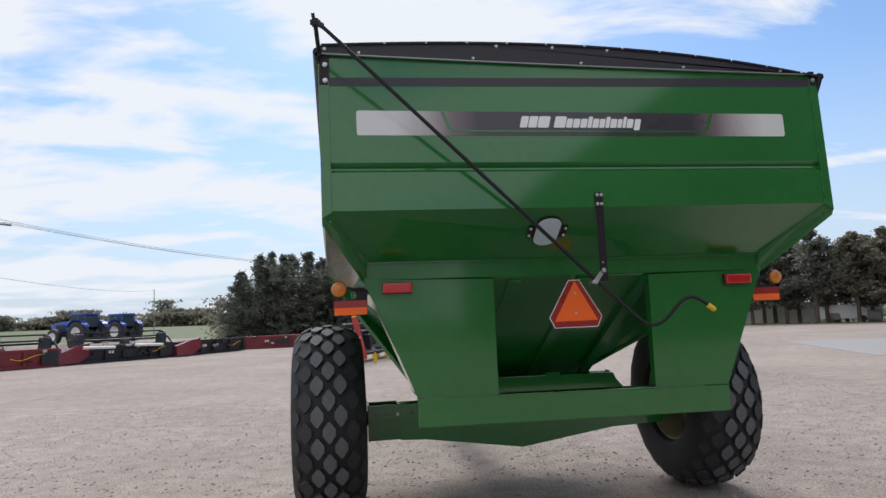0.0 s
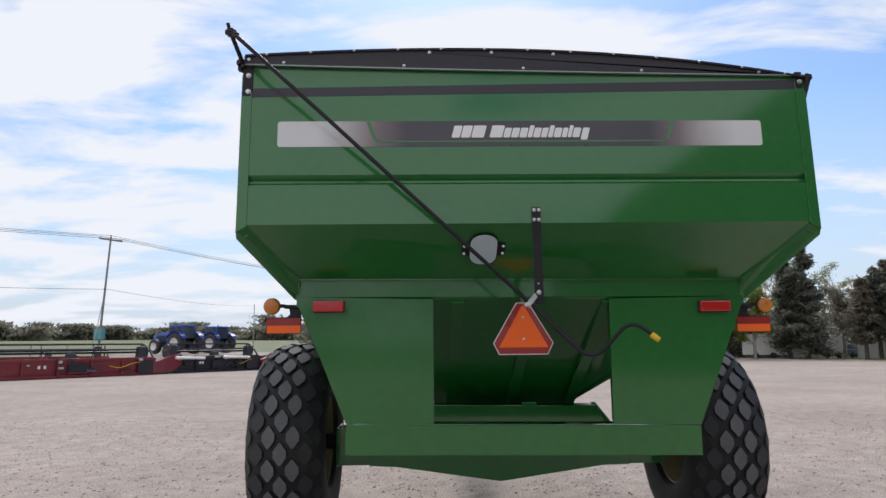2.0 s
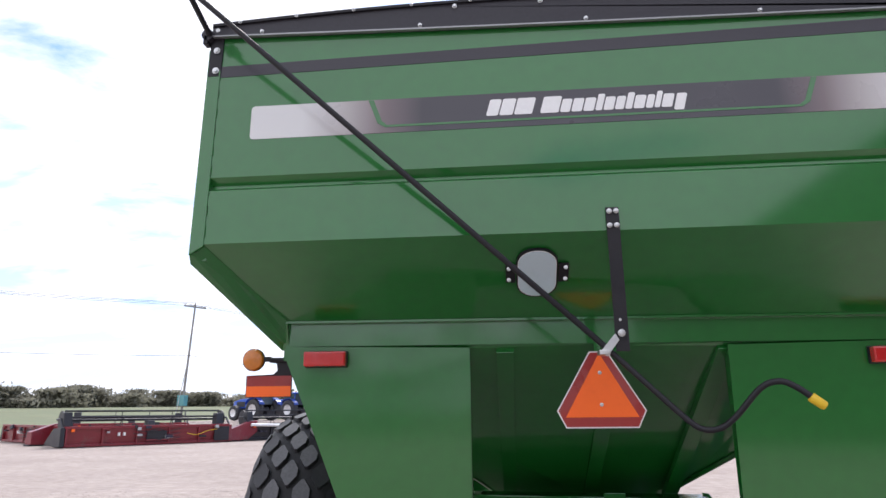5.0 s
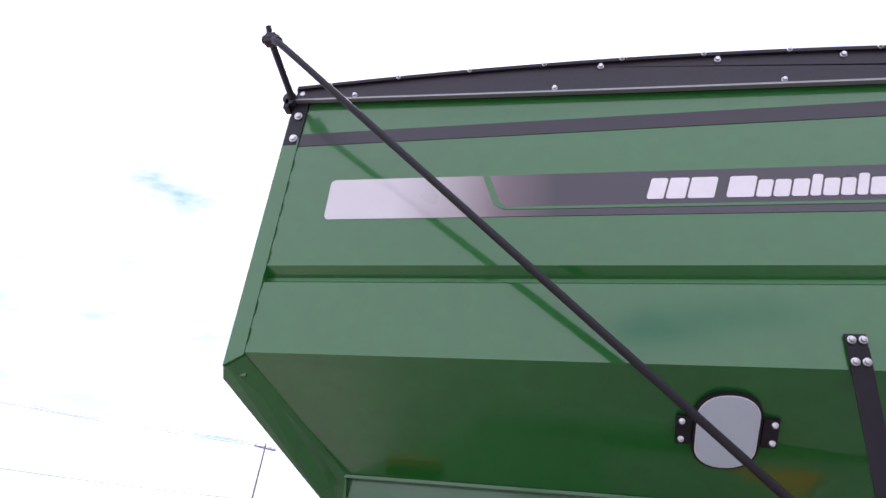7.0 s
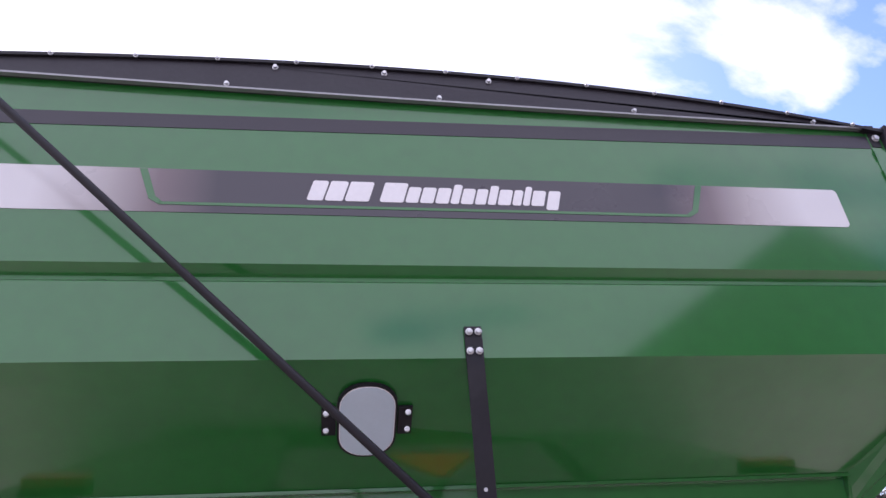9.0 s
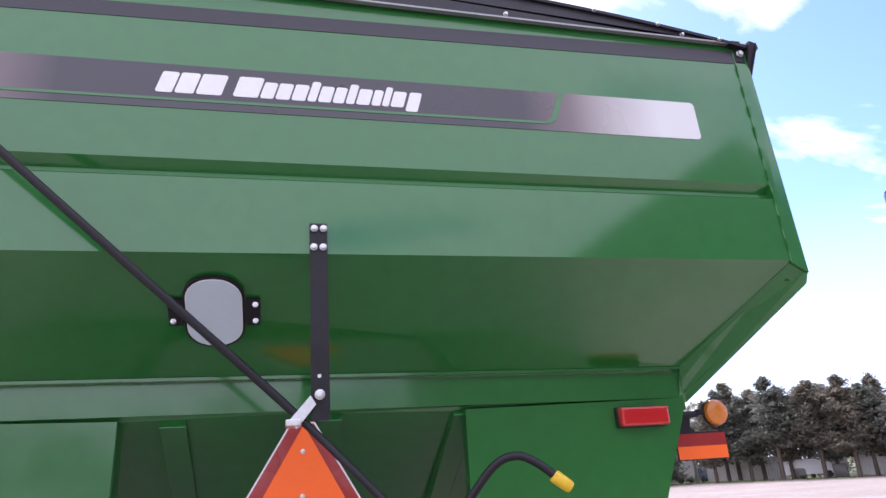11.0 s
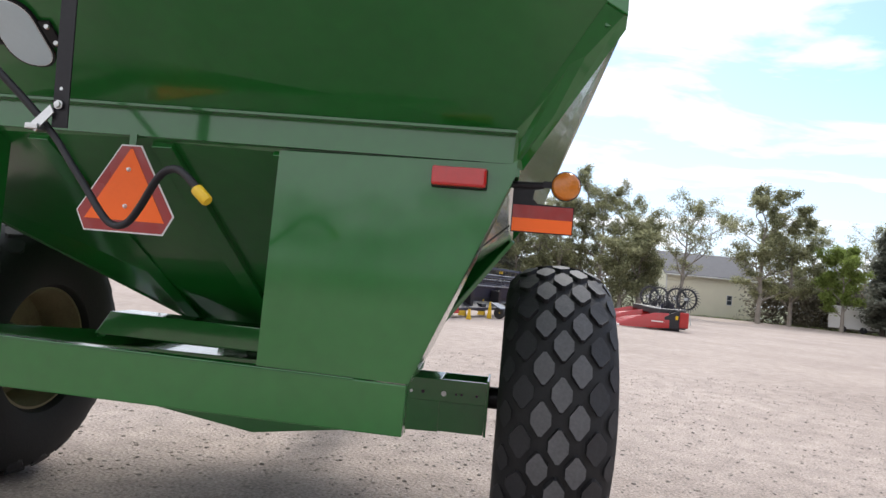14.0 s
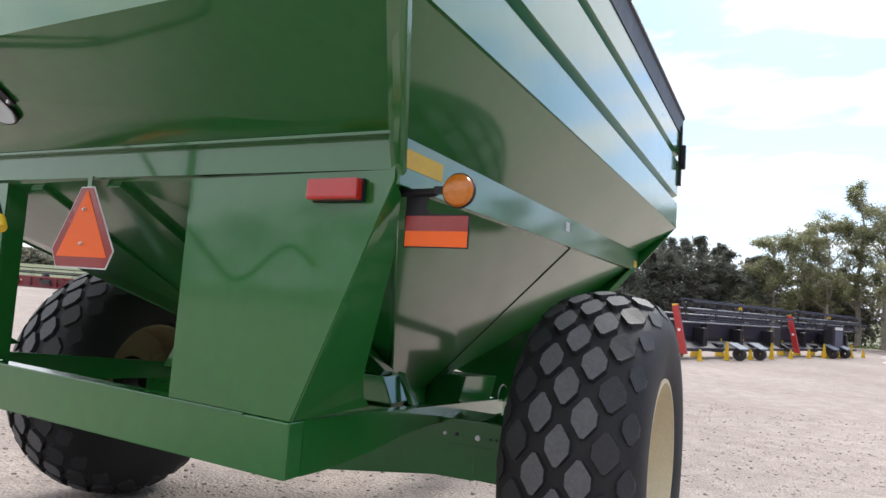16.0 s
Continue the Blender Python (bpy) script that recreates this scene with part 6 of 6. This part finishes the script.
# ---- shed, fence, stored things at the far edge ----
def shed():
    ob = thing("shed", 22.4, 84.5, 0, 8, "cream sided shed with grey shingle roof and white trim", "shed")
    w, d, e, rdg = 11.2, 9.0, 4.75, 7.6
    bm = box(0, 0, 0, w, 0.15, e)
    wall = part("front_wall", bm, SIDING, ob)
    for i in range(17):
        z = 0.2 + i * 0.27
        part("siding_board", slab([(0.12, -0.004, z), (w - 0.12, -0.004, z), (w - 0.12, -0.022, z - 0.0), (w - 0.12, -0.004, z + 0.26), (0.12, -0.004, z + 0.26), (0.12, -0.022, z)][:1] + [(w - 0.12, -0.004, z), (w - 0.12, -0.004, z + 0.26), (0.12, -0.004, z + 0.26)], (0, -0.014, 0)), SIDING, wall)
    part("rear_wall", box(0, d - 0.15, 0, w, d, e), SIDING, ob)
    for x in (0, w - 0.15):
        part("gable_wall", slab([(x, 0.15, 0), (x, d - 0.15, 0), (x, d - 0.15, e), (x, d / 2, rdg - 0.1), (x, 0.15, e)], (0.15, 0, 0)), SIDING, ob)
    for s in (0, 1):
        y0, y1 = (-0.5, d / 2) if s == 0 else (d + 0.5, d / 2)
        part("roof", slab([(-0.4, y0, e - 0.05), (w + 0.4, y0, e - 0.05), (w + 0.4, y1, rdg), (-0.4, y1, rdg)], (0, 0, 0.14)), SHINGLE, ob)
    part("gutter", box(-0.4, -0.62, e - 0.14, w + 0.4, -0.48, e + 0.02, 0.02), WHITE, ob)
    for x in (-0.02, w - 0.12):
        part("corner_trim", box(x, -0.03, 0, x + 0.14, 0.02, e - 0.1), WHITE, ob)
    win = part("window", box(7.55, -0.06, 1.55, 8.25, 0.0, 2.75), WHITE, ob)
    part("pane", box(7.62, -0.07, 1.62, 8.18, -0.055, 2.12), CAB_GLASS, win)
    part("pane", box(7.62, -0.07, 2.17, 8.18, -0.055, 2.68), CAB_GLASS, win)
    return ob


shed()


def house():
    """Two-storey house beside the yard, its gable towards the cart."""
    ob = thing("house", *polar((1.62, 2.28), 50.85, 22.0), 0, -50.85, "tall tan sided house with grey violet trim", "house")
    ob.scale = (1.57, 1.57, 1.57)
    w, d, e, k = 8.0, 10.0, 5.60, 0.767
    rdg = e + k * w / 2
    wall = part("gable_wall", slab([(0, 0, 0), (w, 0, 0), (w, 0, e), (w / 2, 0, rdg), (0, 0, e)], (0, 0.16, 0)), TAN_SIDING, ob)
    z = 0.3
    while z < rdg - 0.5:
        a = max(0.11, (z + 0.2 - e) / k + 0.05)
        part("siding_board", slab([(a, -0.002, z), (a, -0.020, z), (a, -0.006, z + 0.2), (a, -0.002, z + 0.2)], (w - 2 * a, 0, 0)), TAN_SIDING, wall)
        z += 0.2
    part("gable_wall", slab([(0, d - 0.16, 0), (w, d - 0.16, 0), (w, d - 0.16, e), (w / 2, d - 0.16, rdg), (0, d - 0.16, e)], (0, 0.16, 0)), TAN_SIDING, ob)
    for x in (0.0, w - 0.16):
        part("side_wall", box(x, 0.16, 0, x + 0.16, d - 0.16, e), TAN_SIDING, ob)
    for side in (0, 1):
        f = (lambda x: x) if side == 0 else (lambda x: w - x)
        low = e - 0.14 * k + 0.02
        part("roof", slab([(f(-0.14), -0.30, low + 0.02), (f(w / 2), -0.30, rdg + 0.04), (f(w / 2), d + 0.3, rdg + 0.04), (f(-0.14), d + 0.3, low + 0.02)], (0, 0, 0.05)), SHINGLE, ob)
        part("rake_board", slab([(f(-0.14), -0.30, low - 0.11), (f(w / 2), -0.30, rdg - 0.10), (f(w / 2), -0.30, rdg + 0.038), (f(-0.14), -0.30, low + 0.018)], (0, 0.03, 0)), PURPLE_TRIM, ob)
        part("soffit", slab([(f(-0.12), -0.27, low - 0.09), (f(w / 2), -0.27, rdg - 0.07), (f(w / 2), -0.022, rdg - 0.07), (f(-0.12), -0.022, low - 0.09)], (0, 0, 0.02)), PURPLE_TRIM, ob)
        part("frieze", slab([(f(0.1), -0.030, e - 0.07), (f(w / 2), -0.030, rdg - 0.20), (f(w / 2), -0.030, rdg - 0.08), (f(0.0), -0.030, e - 0.10)], (0, 0.028, 0)), WHITE, ob)
        xa, xb = sorted((f(-0.022), f(0.085)))
        part("corner_trim", box(xa, -0.024, 0, xb, 0.10, e - 0.12), PURPLE_TRIM, ob)
        part("fascia", box(*sorted((f(-0.16), f(-0.142)))[:1], -0.29, low - 0.11, max(f(-0.16), f(-0.142)), d + 0.29, low + 0.03), PURPLE_TRIM, ob)
    return ob


TAN_SIDING = mat("tan_siding", (0.50, 0.43, 0.37), 0.75, spread=0.1, scale=1.2, fine=14)
PURPLE_TRIM = mat("grey_violet_trim", (0.30, 0.26, 0.29), 0.6, spread=0.15, scale=3, fine=30)
house()


def fence(a, b, h, label, name="board_fence", material=None):
    (ax, ay), (bx, by) = a, b
    ln = math.hypot(bx - ax, by - ay)
    ob = thing(name, ax, ay, 0, math.degrees(math.atan2(by - ay, bx - ax)), label, "fence", "fence runs")
    n = int(ln / 0.30)
    rng = random.Random(int(ax * 10))
    for i in range(n):
        x = ln * i / n
        part("board", box(x + 0.01, 0, 0.02, x + ln / n - 0.01, 0.03, h + rng.uniform(-0.06, 0.06)), material or GREY_WOOD, ob)
    for i in range(int(ln / 2.4) + 1):
        part("post", box(i * 2.4 - 0.06, 0.03, 0, i * 2.4 + 0.06, 0.15, h + 0.1), GREY_WOOD, ob)
    return ob


F = [polar(E12, az, d) for az, d in ((22.5, 84), (26.5, 82), (28.5, 80), (31.0, 79), (33.2, 79), (38.8, 76), (43.5, 73), (50.0, 70), (58.0, 66))]
PALE_WOOD = mat("silvered_wood", (0.70, 0.68, 0.66), 0.8, spread=0.2, scale=2, fine=20)
fence(F[2], F[3], 2.1, "weathered grey board fence beneath the cedars", material=PALE_WOOD)
fence(F[4], F[5], 2.1, "weathered grey board fence with leaning boards", material=PALE_WOOD)
fence(F[6], F[7], 2.1, "long weathered grey board fence under the pines", material=PALE_WOOD)


def trailer(x, y, turn, w, h, label, wheels=True):
    ob = thing("storage_trailer", x, y, 0, turn, label, "trailer", "white trailers")
    body = part("body", box(-w / 2, -1.0, 0.35, w / 2, 1.0, h, 0.06), WHITE, ob)
    n = int(w / 0.6)
    for i in range(n + 1):
        xx = -w / 2 + 0.05 + (w - 0.1) * i / n
        part("rib", box(xx - 0.02, -1.02, 0.4, xx + 0.02, -1.0, h - 0.08), WHITE, body)
    part("door", box(-0.35, -1.025, 0.45, 0.35, -1.005, h - 0.2, 0.005), WHITE, body)
    for s in (-1, 1):
        part("wheel", lathe([(-0.1, 0.0), (-0.1, 0.28), (-0.05, 0.33), (0.05, 0.33), (0.1, 0.28), (0.1, 0)], 20, None, "y", (s * w * 0.2, -0.92, 0.33)), RUBBER, ob, smooth=True)
    return ob


for az, d, w, h, lab in ((23.2, 86, 1.9, 1.9, "small white storage trailer near the fence"), (24.8, 85, 2.2, 2.0, "white boxy trailer parked by the shed"), (26.9, 78, 4.3, 2.55, "white corrugated storage trailer with ribs"), (31.6, 80, 2.6, 2.4, "white canvas-sided trailer behind the cedar"), (35.6, 82, 5.0, 2.4, "long pale trailer behind the fence"), (40.6, 74, 5.5, 1.7, "low white boat trailer under the pines"), (45.4, 77, 4.0, 2.6, "white trailer seen through the pines")):
    trailer(*polar(E12, az, d), -az, w, h, lab)


def car(x, y, turn, label, paint):
    """Small parked car far off."""
    ob = thing("parked_car", x, y, 0, turn, label, "car", "parked cars")
    bm = slab([(-2.1, -0.8, 0.35), (2.1, -0.8, 0.35), (2.15, -0.8, 0.75), (1.2, -0.8, 0.92), (-1.9, -0.8, 0.95), (-2.15, -0.8, 0.7)], (0, 1.6, 0), 0.08)
    body = part("body", bm, paint, ob)
    part("cabin", slab([(-1.5, -0.7, 0.93), (0.9, -0.7, 0.93), (0.3, -0.66, 1.42), (-1.2, -0.66, 1.42)], (0, 1.36, 0), 0.06), CAB_GLASS, body)
    for wx in (-1.3, 1.3):
        for s in (-1, 1):
            part("wheel", lathe([(-0.1, 0), (-0.1, 0.26), (-0.06, 0.32), (0.06, 0.32), (0.1, 0.26), (0.1, 0)], 20, None, "y", (wx, s * 0.75, 0.32)), RUBBER, ob, smooth=True)
    return ob


car(*polar(E12, 28.4, 84), 60, "dark parked car beside the white trailer", MACHINE_BLACK)
car(*polar(E12, 33.0, 82), 20, "dark car parked behind the fence", MACHINE_BLUEGREY)
for az, d in ((39.5, 73.5), (42.2, 72.5)):
    ob = thing("hay_bale", *polar(E12, az, d), 0, -az, "dark round bale under the pines", "bale", "round bales")
    part("roll", lathe([(-0.6, 0), (-0.6, 0.5), (-0.5, 0.6), (0.5, 0.6), (0.6, 0.5), (0.6, 0)], 20, None, "x", (0, 0, 0.58)), GREY_WOOD, ob, smooth=True)


# grass verge along the far edge
def tufts():
    rng = random.Random(11)
    verts, faces = [], []
    edge = [(62, 40), (50, 54), (41, 66), (32, 80), (24, 84), (14, 74), (6, 66), (-4, 66), (-12, 62), (-20, 54), (-34, 48), (-70, 46)]
    for (ax, ay), (bx, by) in zip(edge, edge[1:]):
        n = int(26 * math.hypot(bx - ax, by - ay))
        for _ in range(n):
            f = rng.random()
            x, y = ax + (bx - ax) * f + rng.gauss(0, 0.5), ay + (by - ay) * f + abs(rng.gauss(0, 1.4)) - 0.2
            a, h, w = rng.uniform(0, 6.28), rng.uniform(0.06, 0.26), rng.uniform(0.02, 0.07)
            k = len(verts)
            verts += [(x - w * math.cos(a), y - w * math.sin(a), -0.03), (x + w * math.cos(a), y + w * math.sin(a), -0.03), (x + rng.gauss(0, 0.06), y + rng.gauss(0, 0.06), h)]
            faces.append((k, k + 1, k + 2))
    me = bpy.data.meshes.new("grass_verge")
    me.from_pydata(verts, [], faces)
    me.materials.append(BRIGHT)
    return tagged(new("grass_verge", me), "short green grass along the edge of the gravel", "grass", kind="stuff")


tufts()


# unseen tall barn behind, added to put a dark reflection in the paint
barn = thing("barn", 13.5, -28.0, 0, 0, "unseen tall dark brown barn, added for its reflection in the paint", "barn")
part("gable_wall", slab([(0, 0, 0), (38, 0, 0), (38, 0, 13), (19, 0, 26), (0, 0, 13)], (0, -0.3, 0)), BARN_BROWN, barn)
part("rear_wall", slab([(0, -30, 0), (38, -30, 0), (38, -30, 13), (19, -30, 26), (0, -30, 13)], (0, -0.3, 0)), BARN_BROWN, barn)
for x in (0.0, 37.7):
    part("side_wall", box(x, -30, 0, x + 0.3, -0.3, 13), BARN_BROWN, barn)
for s in (0, 1):
    xa, xb = (-0.6, 19) if s == 0 else (38.6, 19)
    part("roof", slab([(xa, 0.5, 12.6), (xa, -30.8, 12.6), (xb, -30.8, 26), (xb, 0.5, 26)], (0, 0, 0.3)), SHINGLE, barn)
door = part("sliding_door", box(13, 0.02, 0.1, 25, 0.2, 9), BARN_BROWN, barn)
for i in range(13):
    part("batten", box(13 + i - 0.05, 0.2, 0.1, 13 + i + 0.05, 0.26, 9), BARN_BROWN, door)
